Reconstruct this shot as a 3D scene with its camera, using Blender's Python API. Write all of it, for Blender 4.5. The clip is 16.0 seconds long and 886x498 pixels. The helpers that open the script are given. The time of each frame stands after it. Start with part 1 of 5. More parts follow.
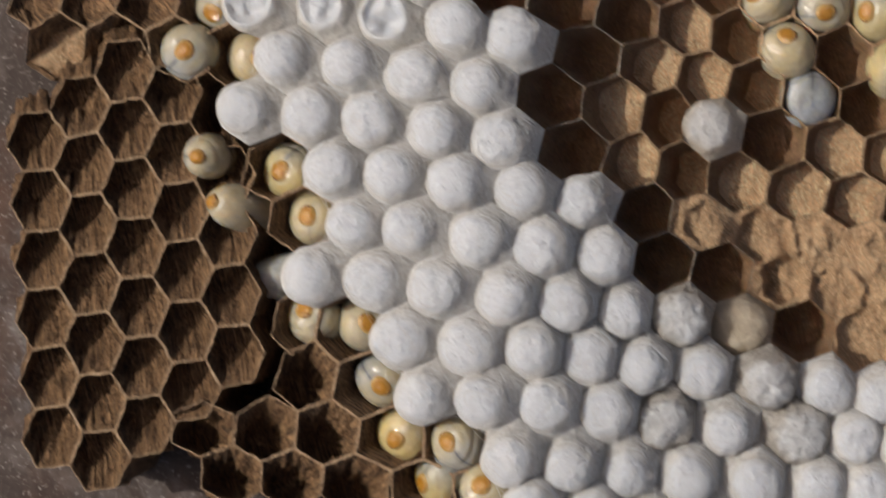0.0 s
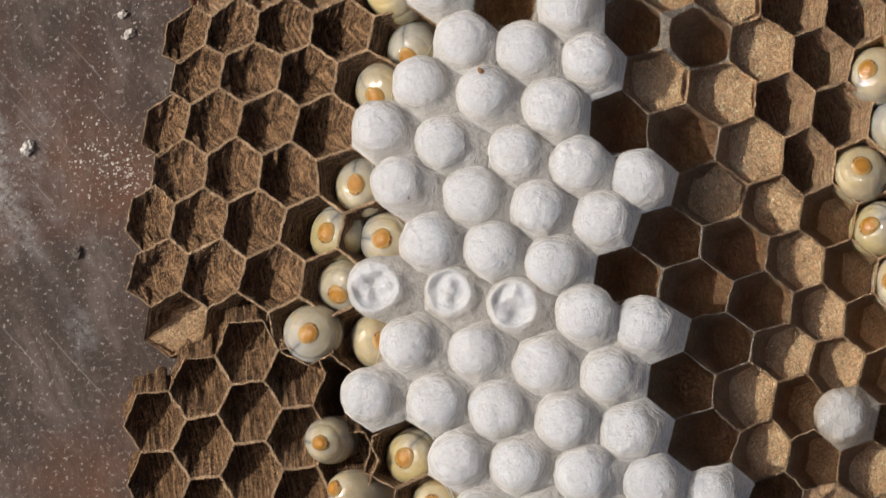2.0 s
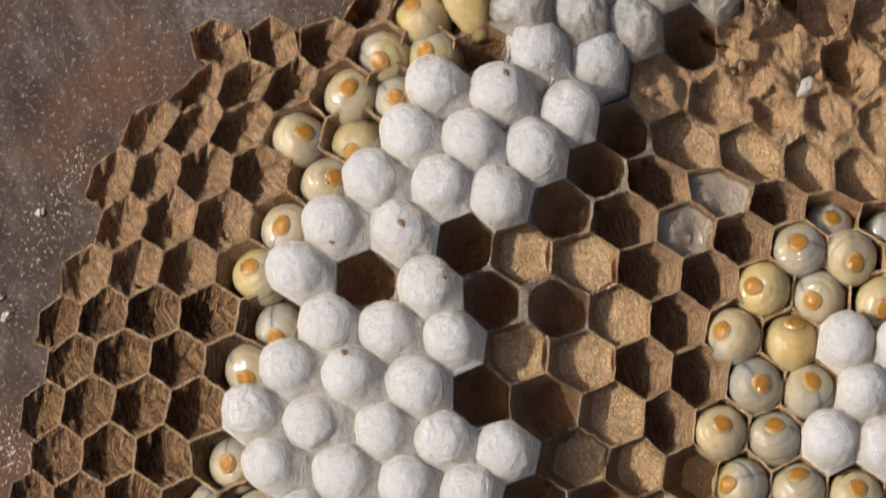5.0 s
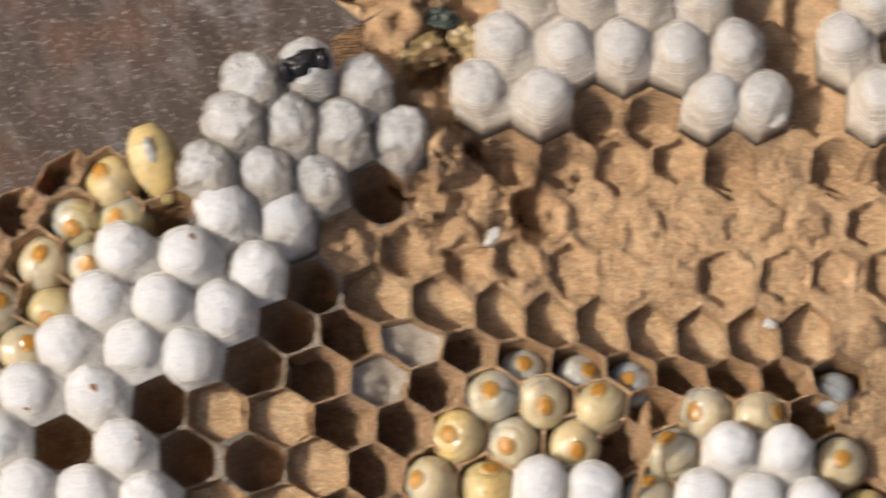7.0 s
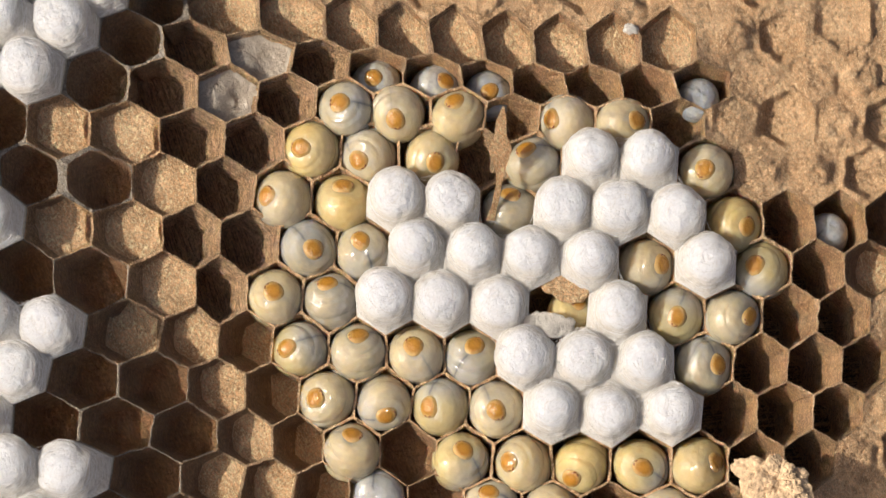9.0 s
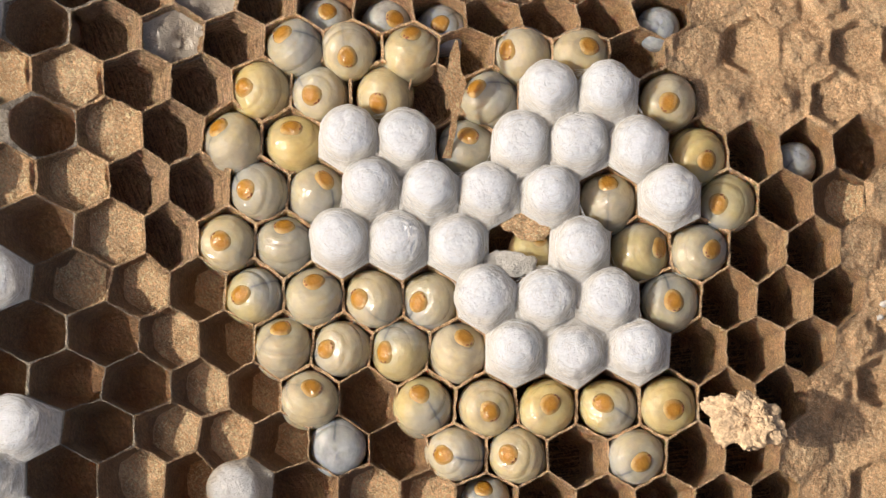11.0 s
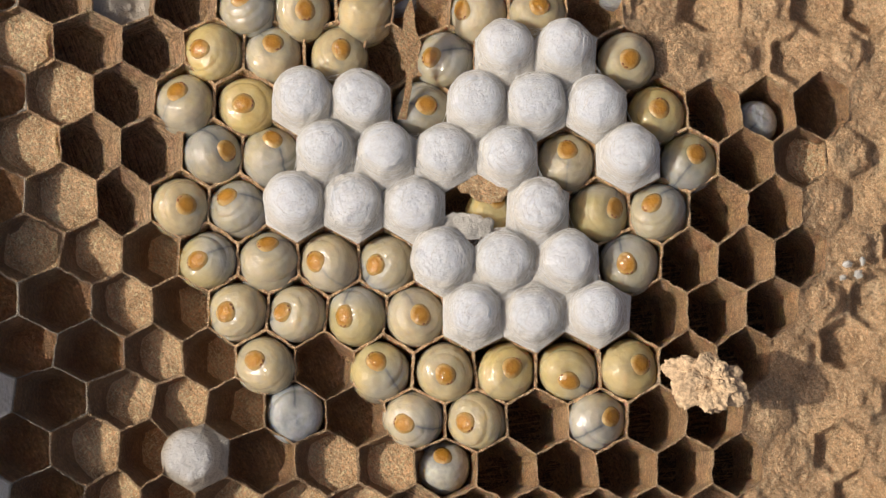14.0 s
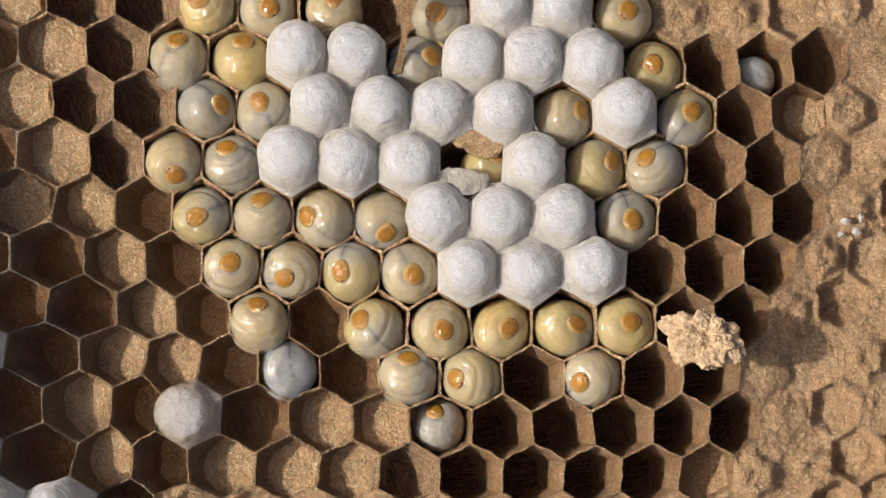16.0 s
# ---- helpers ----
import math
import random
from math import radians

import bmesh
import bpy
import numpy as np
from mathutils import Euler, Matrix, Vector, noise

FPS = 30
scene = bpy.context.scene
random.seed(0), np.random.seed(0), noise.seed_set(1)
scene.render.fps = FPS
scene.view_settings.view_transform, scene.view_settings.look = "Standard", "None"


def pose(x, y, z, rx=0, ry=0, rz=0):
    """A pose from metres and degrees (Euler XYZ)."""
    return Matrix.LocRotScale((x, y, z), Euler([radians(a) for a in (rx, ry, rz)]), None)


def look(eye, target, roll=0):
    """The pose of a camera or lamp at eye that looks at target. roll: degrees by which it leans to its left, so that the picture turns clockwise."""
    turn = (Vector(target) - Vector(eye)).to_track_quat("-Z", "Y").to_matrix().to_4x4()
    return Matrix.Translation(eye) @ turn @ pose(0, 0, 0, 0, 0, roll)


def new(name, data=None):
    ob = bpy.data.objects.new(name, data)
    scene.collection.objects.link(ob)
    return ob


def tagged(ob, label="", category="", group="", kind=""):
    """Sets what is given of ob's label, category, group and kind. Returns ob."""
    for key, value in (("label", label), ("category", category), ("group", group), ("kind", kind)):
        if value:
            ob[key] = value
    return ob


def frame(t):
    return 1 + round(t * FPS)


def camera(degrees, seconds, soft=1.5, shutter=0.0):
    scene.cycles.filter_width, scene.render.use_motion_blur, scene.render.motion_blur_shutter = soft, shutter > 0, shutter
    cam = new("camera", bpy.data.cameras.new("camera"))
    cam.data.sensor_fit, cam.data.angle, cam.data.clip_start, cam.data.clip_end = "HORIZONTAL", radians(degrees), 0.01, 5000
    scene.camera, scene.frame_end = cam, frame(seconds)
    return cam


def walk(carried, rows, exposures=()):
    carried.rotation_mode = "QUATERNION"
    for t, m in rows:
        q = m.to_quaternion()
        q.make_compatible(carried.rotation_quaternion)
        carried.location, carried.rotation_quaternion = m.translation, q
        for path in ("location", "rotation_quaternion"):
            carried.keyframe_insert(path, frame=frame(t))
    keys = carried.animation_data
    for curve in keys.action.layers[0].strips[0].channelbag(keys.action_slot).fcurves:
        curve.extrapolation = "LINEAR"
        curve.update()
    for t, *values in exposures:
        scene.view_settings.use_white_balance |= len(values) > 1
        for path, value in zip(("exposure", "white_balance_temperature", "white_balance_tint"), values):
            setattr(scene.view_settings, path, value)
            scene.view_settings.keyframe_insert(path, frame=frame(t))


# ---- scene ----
# the camera: close over the comb, looking straight down, carried by hand
cam = camera(12.0, 16.0, soft=1.4, shutter=0.5)
WALK = [
    (0.0, -0.0000, -0.0000, 0.6321, 0.00),
    (0.5, -0.0105, 0.0123, 0.6326, 0.32),
    (1.0, -0.0169, 0.0251, 0.6304, 0.73),
    (1.5, -0.0198, 0.0352, 0.6237, 0.96),
    (2.0, -0.0185, 0.0410, 0.6193, 0.83),
    (2.5, -0.0180, 0.0456, 0.6247, 0.58),
    (3.0, -0.0168, 0.0480, 0.6281, 0.67),
    (3.5, -0.0153, 0.0527, 0.6302, 0.53),
    (4.0, -0.0111, 0.0589, 0.6326, 0.27),
    (4.2, -0.0067, 0.0629, 0.6337, -0.22),
    (6.3, 0.0136, 0.1000, 0.6394, -1.71),
    (6.5, 0.0208, 0.1007, 0.6428, -1.93),
    (7.0, 0.0475, 0.1020, 0.6484, -3.22),
    (7.5, 0.0677, 0.0952, 0.6503, -3.96),
    (8.0, 0.0702, 0.0783, 0.6439, -4.20),
    (8.5, 0.0677, 0.0654, 0.6358, -4.20),
    (9.0, 0.0664, 0.0578, 0.6282, -4.41),
    (9.2, 0.0674, 0.0562, 0.6268, -4.63),
    (11.3, 0.0730, 0.0482, 0.6093, -5.98),
    (11.5, 0.0741, 0.0479, 0.6099, -6.03),
    (12.0, 0.0756, 0.0467, 0.6060, -6.22),
    (12.5, 0.0762, 0.0472, 0.6020, -6.32),
    (13.0, 0.0758, 0.0467, 0.6003, -6.30),
    (13.5, 0.0758, 0.0450, 0.6015, -6.27),
    (14.0, 0.0773, 0.0428, 0.6020, -6.35),
    (14.5, 0.0764, 0.0414, 0.6006, -6.41),
    (15.0, 0.0781, 0.0404, 0.6017, -6.23),
    (15.5, 0.0782, 0.0368, 0.6003, -6.49),
    (16.0, 0.0773, 0.0366, 0.5977, -6.24),
]
walk(cam, [(t, pose(x, y, z, 0, 0, turn)) for t, x, y, z, turn in WALK], [(0.0, -0.28, 6390, 10), (1.0, -0.29, 6490, 10), (2.5, 0.03, 6490, 10), (4.0, -0.08, 6590, 10), (6.5, 0.24, 6790, 10), (7.5, 0.37, 6690, 10), (9.0, 0.37, 6790, 10), (12.0, 0.24, 6690, 10), (13.5, 0.05, 6690, 10), (16.0, 0.06, 6690, 10)])

# ---- daylight ----
SUN_AZIMUTH, SUN_HEIGHT = 174.0, 44.0     # degrees: from the left of the comb, a little behind
world = bpy.data.worlds.new("sky")
scene.world = world
world.use_nodes = True
wn = world.node_tree
sky = wn.nodes.new("ShaderNodeTexSky")
sky.sky_type, sky.sun_disc = "NISHITA", False
sky.air_density, sky.dust_density, sky.ozone_density = 0.6, 6.0, 0.3      # a hazy, pale sky
sky.sun_elevation, sky.sun_rotation = radians(SUN_HEIGHT), radians(90 - SUN_AZIMUTH)
wn.nodes["Background"].inputs["Strength"].default_value = 0.1
wn.links.new(sky.outputs["Color"], wn.nodes["Background"].inputs["Color"])
sun_data = bpy.data.lights.new("sun", "SUN")
sun_data.energy, sun_data.angle, sun_data.color = 3.1, radians(0.55), (1.0, 0.95, 0.87)
sun = new("sun", sun_data)
sa, se = radians(SUN_AZIMUTH), radians(SUN_HEIGHT)
sun.matrix_world = look((0.5 * math.cos(sa) * math.cos(se), 0.5 * math.sin(sa) * math.cos(se), 0.5 * math.sin(se)), (0, 0, 0))

MM = 0.001


# ---- materials ----
def surface(name, rough=0.8, spec=0.3):
    m = bpy.data.materials.new(name)
    m.use_nodes = True
    n = m.node_tree.nodes
    b = n["Principled BSDF"]
    b.inputs["Roughness"].default_value = rough
    b.inputs["Specular IOR Level"].default_value = spec
    return m, m.node_tree, b


def node(tree, kind, values=(), **attrs):
    n = tree.nodes.new(kind)
    for key, v in attrs.items():
        if key == "noise_type":
            n.noise_type = v
        elif key == "operation":
            n.operation = v
        elif key == "feature":
            n.feature = v
        elif key == "blend":
            n.data_type, n.blend_type = "RGBA", v
    for key, v in values:
        n.inputs[key].default_value = v
    return n


def ramp(tree, source, stops):
    r = tree.nodes.new("ShaderNodeValToRGB")
    e = r.color_ramp.elements
    while len(e) < len(stops):
        e.new(0.5)
    for el, (p, c) in zip(e, stops):
        el.position, el.color = p, (*c, 1)
    tree.links.new(source, r.inputs[0])
    return r.outputs[0]


def mixed(tree, fac, a, b, blend="MIX"):
    n = node(tree, "ShaderNodeMix", blend=blend)
    for sock, v in ((n.inputs[0], fac), (n.inputs[6], a), (n.inputs[7], b)):
        if isinstance(v, (int, float)):
            sock.default_value = v
        elif isinstance(v, tuple):
            sock.default_value = (*v, 1)
        else:
            tree.links.new(v, sock)
    return n.outputs[2]


def noise_tex(tree, scale, detail=4, vector=None, rough=0.55, distort=0.0):
    n = node(tree, "ShaderNodeTexNoise", (("Scale", scale), ("Detail", detail), ("Roughness", rough), ("Distortion", distort)))
    if vector is not None:
        tree.links.new(vector, n.inputs["Vector"])
    return n.outputs["Fac"]


def bump(tree, bsdf, height, distance, strength=1.0, after=None):
    n = node(tree, "ShaderNodeBump", (("Strength", strength), ("Distance", distance)))
    tree.links.new(height, n.inputs["Height"])
    if after is not None:
        tree.links.new(after, n.inputs["Normal"])
    tree.links.new(n.outputs[0], bsdf.inputs["Normal"])
    return n.outputs[0]


def place_of(tree):
    return tree.nodes.new("ShaderNodeNewGeometry").outputs["Position"]


def stretched(tree, vector, scale, turn=(0, 0, 0)):
    n = node(tree, "ShaderNodeMapping", (("Scale", [1 / s if s else 0.0 for s in scale]), ("Rotation", turn)))
    n.vector_type = "TEXTURE"      # turns first, then stretches
    tree.links.new(vector, n.inputs["Vector"])
    return n.outputs[0]


def paper(name, dark, mid, pale, stripe=0.6, fibres=0.55, glow=0.0):
    """Chewed wood pulp: growth layers along the cell's depth (uv in millimetres), fibres and blotches."""
    m, t, b = surface(name, 0.62, 0.45)
    b.inputs["Subsurface Weight"].default_value = glow      # thin paper lets some light through
    b.inputs["Subsurface Radius"].default_value = (0.0020, 0.0010, 0.0004)
    b.inputs["Subsurface Scale"].default_value = 1.0
    uv = t.nodes.new("ShaderNodeUVMap").outputs[0]
    layers = noise_tex(t, 1.0, 6, stretched(t, uv, (0.22, 3.0, 1)), 0.72, 0.15)
    blotch = noise_tex(t, 260, 4, place_of(t))
    fibre = noise_tex(t, 3400, 6, stretched(t, place_of(t), (1, 0.4, 1), (0.3, 0.2, 0.6)), 0.8)
    col = ramp(t, layers, [(0.40, dark), (0.50, mid), (0.60, pale)])
    col2 = ramp(t, blotch, [(0.32, dark), (0.55, mid), (0.75, pale)])
    col = mixed(t, 1 - stripe, col, col2)
    grain = ramp(t, fibre, [(0.36, (0.42, 0.39, 0.36)), (0.50, (0.93, 0.92, 0.90)), (0.62, (1.65, 1.6, 1.5))])
    col = mixed(t, 0.7 if stripe > 0.25 else 0.45, col, grain, "MULTIPLY")
    straw = None      # short bits of wood fibre, laid every way
    for size, turn in ((5600, (0.2, 0.9, 0.4)), (6600, (1.2, 0.3, 1.7)), (6000, (0.5, 1.4, 2.8)), (7200, (1.0, 0.6, 1.1))):
        one = ramp(t, noise_tex(t, size, 2, stretched(t, place_of(t), (1, 0.13, 0.5), turn), 0.5, 0.2), [(0.60, (0, 0, 0)), (0.66, (1, 1, 1))])
        straw = one if straw is None else mixed(t, 1.0, straw, one, "LIGHTEN")
    col = mixed(t, mixed(t, 1.0, straw, (fibres, fibres, fibres), "MULTIPLY"), col, tuple(min(1.0, 1.3 * c) for c in pale))
    t.links.new(col, b.inputs["Base Color"])
    n1 = bump(t, b, layers, 0.0026 * stripe + 0.0002, 1.0)
    n2 = bump(t, b, straw, 0.0005, 1.0, n1)
    n3 = bump(t, b, fibre, 0.0005, 1.0, n2)
    bump(t, b, noise_tex(t, 900, 4, place_of(t), 0.7), 0.0009, 0.8, n3)
    return m


PAPER_BROWN = paper("brown_paper", (0.036, 0.016, 0.008), (0.18, 0.089, 0.039), (0.60, 0.37, 0.19), 1.0, 0.6)
PAPER_WARM = paper("warm_paper", (0.25, 0.135, 0.066), (0.46, 0.27, 0.138), (0.64, 0.41, 0.225), 0.4, 0.65, 0.4)
PAPER_TAN = paper("tan_paper", (0.50, 0.285, 0.145), (0.72, 0.45, 0.245), (0.84, 0.59, 0.36), 0.12, 0.75)
PAPER_DEEP = paper("deep_paper", (0.27, 0.145, 0.07), (0.42, 0.24, 0.125), (0.54, 0.34, 0.19), 0.4, 0.12, 0.4)
PAPER_RIM = paper("rim_paper", (0.32, 0.195, 0.105), (0.52, 0.345, 0.20), (0.68, 0.49, 0.31), 0.1, 0.5)


PAPER_PALE = paper("pale_paper", (0.52, 0.29, 0.14), (0.80, 0.50, 0.27), (0.90, 0.66, 0.41), 0.1, 0.8)
PAPER_STRIPED = paper("striped_paper", (0.20, 0.11, 0.058), (0.50, 0.305, 0.17), (0.76, 0.52, 0.32), 0.8, 0.5, 0.3)
PAPER_FRESH = paper("fresh_tan_paper", (0.40, 0.23, 0.115), (0.60, 0.37, 0.195), (0.76, 0.51, 0.30), 0.3, 0.6, 0.55)
PAPER_TUBE = paper("tan_striped_paper", (0.32, 0.18, 0.09), (0.60, 0.37, 0.20), (0.80, 0.55, 0.33), 0.7, 0.5)
SILK_RIM = paper("silky_rim", (0.24, 0.185, 0.13), (0.38, 0.32, 0.25), (0.52, 0.46, 0.39), 0.1)


def silk(name, base, shade, side, dirt, gloss=0.2, weave=1.0, fine=1.0):
    """Spun silk: dense white threads on top, thinner and creamier down the sides; threads are wound round the cap and laid across it."""
    m, t, b = surface(name, gloss, 0.75)
    pos = place_of(t)
    wind_uv = node(t, "ShaderNodeUVMap")
    wind_uv.uv_map = "wind"
    level_uv = node(t, "ShaderNodeUVMap")
    level_uv.uv_map = "depth"
    up = node(t, "ShaderNodeSeparateXYZ")
    t.links.new(level_uv.outputs[0], up.inputs[0])
    thread = None
    for size, turn in ((2000, (0.3, 0.8, 0.4)), (2400, (1.1, 0.4, 1.6)), (1800, (0.6, 1.3, 2.7)), (2600, (0.9, 0.2, 1.0)), (2200, (0.1, 0.3, 2.1))):
        one = noise_tex(t, size * fine, 2, stretched(t, pos, (1, 0.13, 0.6), turn), 0.5, 1.0)
        thread = one if thread is None else mixed(t, 1.0, thread, one, "LIGHTEN")
    wound = noise_tex(t, 1.0, 3, stretched(t, wind_uv.outputs[0], (0.55, 2.8, 1)), 0.65, 1.6)
    cloud = noise_tex(t, 420, 4, pos, 0.6)
    both = mixed(t, 0.3, thread, wound)
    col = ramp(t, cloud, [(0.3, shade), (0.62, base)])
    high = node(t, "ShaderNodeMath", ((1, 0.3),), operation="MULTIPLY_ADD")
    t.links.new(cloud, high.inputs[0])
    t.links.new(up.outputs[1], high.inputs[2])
    # cream silk down the sides, with some side shading put into its colour
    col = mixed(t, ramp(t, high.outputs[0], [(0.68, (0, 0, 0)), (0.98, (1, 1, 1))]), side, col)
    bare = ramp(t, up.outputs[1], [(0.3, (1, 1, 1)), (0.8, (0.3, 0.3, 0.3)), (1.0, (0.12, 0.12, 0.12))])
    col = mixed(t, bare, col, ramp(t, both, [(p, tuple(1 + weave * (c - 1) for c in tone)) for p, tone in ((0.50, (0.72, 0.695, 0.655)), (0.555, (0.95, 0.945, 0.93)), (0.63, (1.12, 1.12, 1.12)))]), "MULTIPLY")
    spots = ramp(t, noise_tex(t, 520, 2, pos), [(0.70, (0, 0, 0)), (0.80, (1, 1, 1))])
    col = mixed(t, mixed(t, dirt, (0.0, 0.0, 0.0), spots), col, (0.40, 0.27, 0.15))
    t.links.new(col, b.inputs["Base Color"])
    b.inputs["Subsurface Weight"].default_value = 0.4
    b.inputs["Subsurface Radius"].default_value = (0.005, 0.0044, 0.0037)
    b.inputs["Subsurface Scale"].default_value = 1.0
    n1 = bump(t, b, both, 0.0013, 0.6)
    bump(t, b, cloud, 0.0013, 0.5, n1)
    # the cap is a thin hollow shell: sunlight falls through it and lights it from within
    thin = node(t, "ShaderNodeBsdfTranslucent")
    t.links.new(mixed(t, 0.5, col, (0.95, 0.93, 0.88)), thin.inputs["Color"])
    shell = node(t, "ShaderNodeMixShader", ((0, 0.28),))
    t.links.new(b.outputs[0], shell.inputs[1])
    t.links.new(thin.outputs[0], shell.inputs[2])
    t.links.new(shell.outputs[0], t.nodes["Material Output"].inputs["Surface"])
    return m


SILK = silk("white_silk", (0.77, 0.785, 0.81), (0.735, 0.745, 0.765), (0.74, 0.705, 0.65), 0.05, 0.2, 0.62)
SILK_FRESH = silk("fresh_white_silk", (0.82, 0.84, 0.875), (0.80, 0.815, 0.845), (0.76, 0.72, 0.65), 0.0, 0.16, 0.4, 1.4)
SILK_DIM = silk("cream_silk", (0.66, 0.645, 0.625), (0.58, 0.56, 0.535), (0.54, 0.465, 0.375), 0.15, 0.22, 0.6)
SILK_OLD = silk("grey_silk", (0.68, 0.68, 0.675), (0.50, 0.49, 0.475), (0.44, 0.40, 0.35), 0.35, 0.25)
THREAD, thread_tree, thread_skin = surface("silk_thread", 0.3, 0.6)
thread_skin.inputs["Subsurface Weight"].default_value = 0.3
thread_skin.inputs["Subsurface Radius"].default_value = (0.001, 0.001, 0.001)
thread_skin.inputs["Subsurface Scale"].default_value = 1.0
thread_tree.links.new(ramp(thread_tree, thread_tree.nodes.new("ShaderNodeNewGeometry").outputs["Random Per Island"],
                           [(0.0, (0.68, 0.645, 0.59)), (0.5, (0.80, 0.795, 0.78)), (1.0, (0.86, 0.87, 0.89))]), thread_skin.inputs["Base Color"])
SILK_TAN = silk("tan_silk", (0.68, 0.57, 0.42), (0.55, 0.44, 0.3), (0.5, 0.41, 0.3), 0.4, 0.5)


def wet(t, b, co, ripples=0.42):
    """A thin film of moisture with small ripples, which breaks the sun into sharp glints."""
    b.inputs["Coat Weight"].default_value = 1.0
    b.inputs["Coat Roughness"].default_value = 0.085
    b.inputs["Coat IOR"].default_value = 1.6
    ripple = node(t, "ShaderNodeBump", (("Strength", ripples), ("Distance", 0.0013)))
    t.links.new(noise_tex(t, 560, 3, stretched(t, co, (0.8, 0.8, 1.6)), 0.45, 1.2), ripple.inputs["Height"])
    t.links.new(ripple.outputs[0], b.inputs["Coat Normal"])


def flesh(name, base, shade, gloss=0.2, gut=0.0):
    """Wet larval skin over pale fat: soft, shiny, creased; the dark gut shows through along one side of the back."""
    m, t, b = surface(name, 0.5, 0.1)
    co = t.nodes.new("ShaderNodeTexCoord").outputs["Object"]
    cloud = noise_tex(t, 260, 4, co, 0.6)
    fat = noise_tex(t, 1100, 4, co, 0.6)
    col = ramp(t, cloud, [(0.32, shade), (0.62, base)])
    col = mixed(t, 0.45, col, ramp(t, fat, [(0.35, shade), (0.6, base)]))
    rnd = t.nodes.new("ShaderNodeObjectInfo").outputs["Random"]
    col = mixed(t, 0.9, col, ramp(t, rnd, [(0.0, (0.72, 0.76, 0.84)), (0.3, (0.86, 0.89, 0.92)), (0.6, (1.0, 1.0, 1.0)), (1.0, (1.0, 0.95, 0.80))]), "MULTIPLY")
    if gut:
        sep = node(t, "ShaderNodeSeparateXYZ")
        t.links.new(co, sep.inputs[0])
        bent = node(t, "ShaderNodeMath", ((1, 0.0012),), operation="MULTIPLY_ADD")
        t.links.new(noise_tex(t, 420, 2, co), bent.inputs[0])
        t.links.new(sep.outputs[1], bent.inputs[2])
        off = node(t, "ShaderNodeMath", ((1, 0.0006),), operation="SUBTRACT")
        t.links.new(bent.outputs[0], off.inputs[0])
        side = node(t, "ShaderNodeMath", operation="ABSOLUTE")
        t.links.new(off.outputs[0], side.inputs[0])
        scale_up = node(t, "ShaderNodeMath", ((1, 1000.0),), operation="MULTIPLY")
        t.links.new(side.outputs[0], scale_up.inputs[0])
        line = ramp(t, scale_up.outputs[0], [(0.06, (1, 1, 1)), (0.22, (0.45, 0.45, 0.45)), (0.75, (0, 0, 0))])
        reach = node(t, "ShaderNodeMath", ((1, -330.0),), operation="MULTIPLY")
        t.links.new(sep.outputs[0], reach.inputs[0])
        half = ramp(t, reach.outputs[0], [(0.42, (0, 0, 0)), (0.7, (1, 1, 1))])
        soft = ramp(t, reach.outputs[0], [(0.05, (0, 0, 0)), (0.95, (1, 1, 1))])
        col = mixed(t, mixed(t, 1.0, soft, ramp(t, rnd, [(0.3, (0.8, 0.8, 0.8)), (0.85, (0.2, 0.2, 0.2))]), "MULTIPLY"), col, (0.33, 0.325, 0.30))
        some = ramp(t, rnd, [(0.5, (1, 1, 1)), (0.9, (0.2, 0.2, 0.2))])
        fac = mixed(t, 1.0, mixed(t, 1.0, line, half, "MULTIPLY"), some, "MULTIPLY")
        col = mixed(t, mixed(t, gut, (0, 0, 0), fac), col, (0.13, 0.135, 0.14))
    t.links.new(col, b.inputs["Base Color"])
    b.inputs["Subsurface Weight"].default_value = 0.8
    b.inputs["Subsurface Radius"].default_value = (0.0040, 0.0030, 0.0016)
    b.inputs["Subsurface Scale"].default_value = 1.0
    wet(t, b, co)
    n1 = bump(t, b, noise_tex(t, 900, 3, stretched(t, co, (1, 1, 3)), 0.5, 1.5), 0.0004, 0.16)
    bump(t, b, noise_tex(t, 300, 2, co), 0.0011, 0.5, n1)
    return m


def head_skin(name, middle, rim):
    """Amber in the middle, fading out into the cream skin around."""
    m, t, b = surface(name, 0.5, 0.1)
    co = t.nodes.new("ShaderNodeTexCoord").outputs["Object"]
    far = node(t, "ShaderNodeVectorMath", operation="LENGTH")
    t.links.new(co, far.inputs[0])
    wide = node(t, "ShaderNodeMath", ((1, 510.0),), operation="MULTIPLY")
    t.links.new(far.outputs["Value"], wide.inputs[0])
    wav = node(t, "ShaderNodeMath", ((1, 0.25),), operation="MULTIPLY_ADD")
    t.links.new(noise_tex(t, 900, 3, co), wav.inputs[0])
    t.links.new(wide.outputs[0], wav.inputs[2])
    col = ramp(t, wav.outputs[0], [(0.4, middle), (0.66, tuple(0.8 * c for c in middle)), (0.86, tuple(0.5 * (a + b) for a, b in zip(middle, rim))), (1.15, rim)])
    t.links.new(col, b.inputs["Base Color"])
    b.inputs["Subsurface Weight"].default_value = 0.4
    b.inputs["Subsurface Radius"].default_value = (0.0022, 0.0013, 0.0006)
    b.inputs["Subsurface Scale"].default_value = 1.0
    wet(t, b, co, 0.7)
    bump(t, b, noise_tex(t, 1300, 3, co), 0.0004, 0.5)
    return m


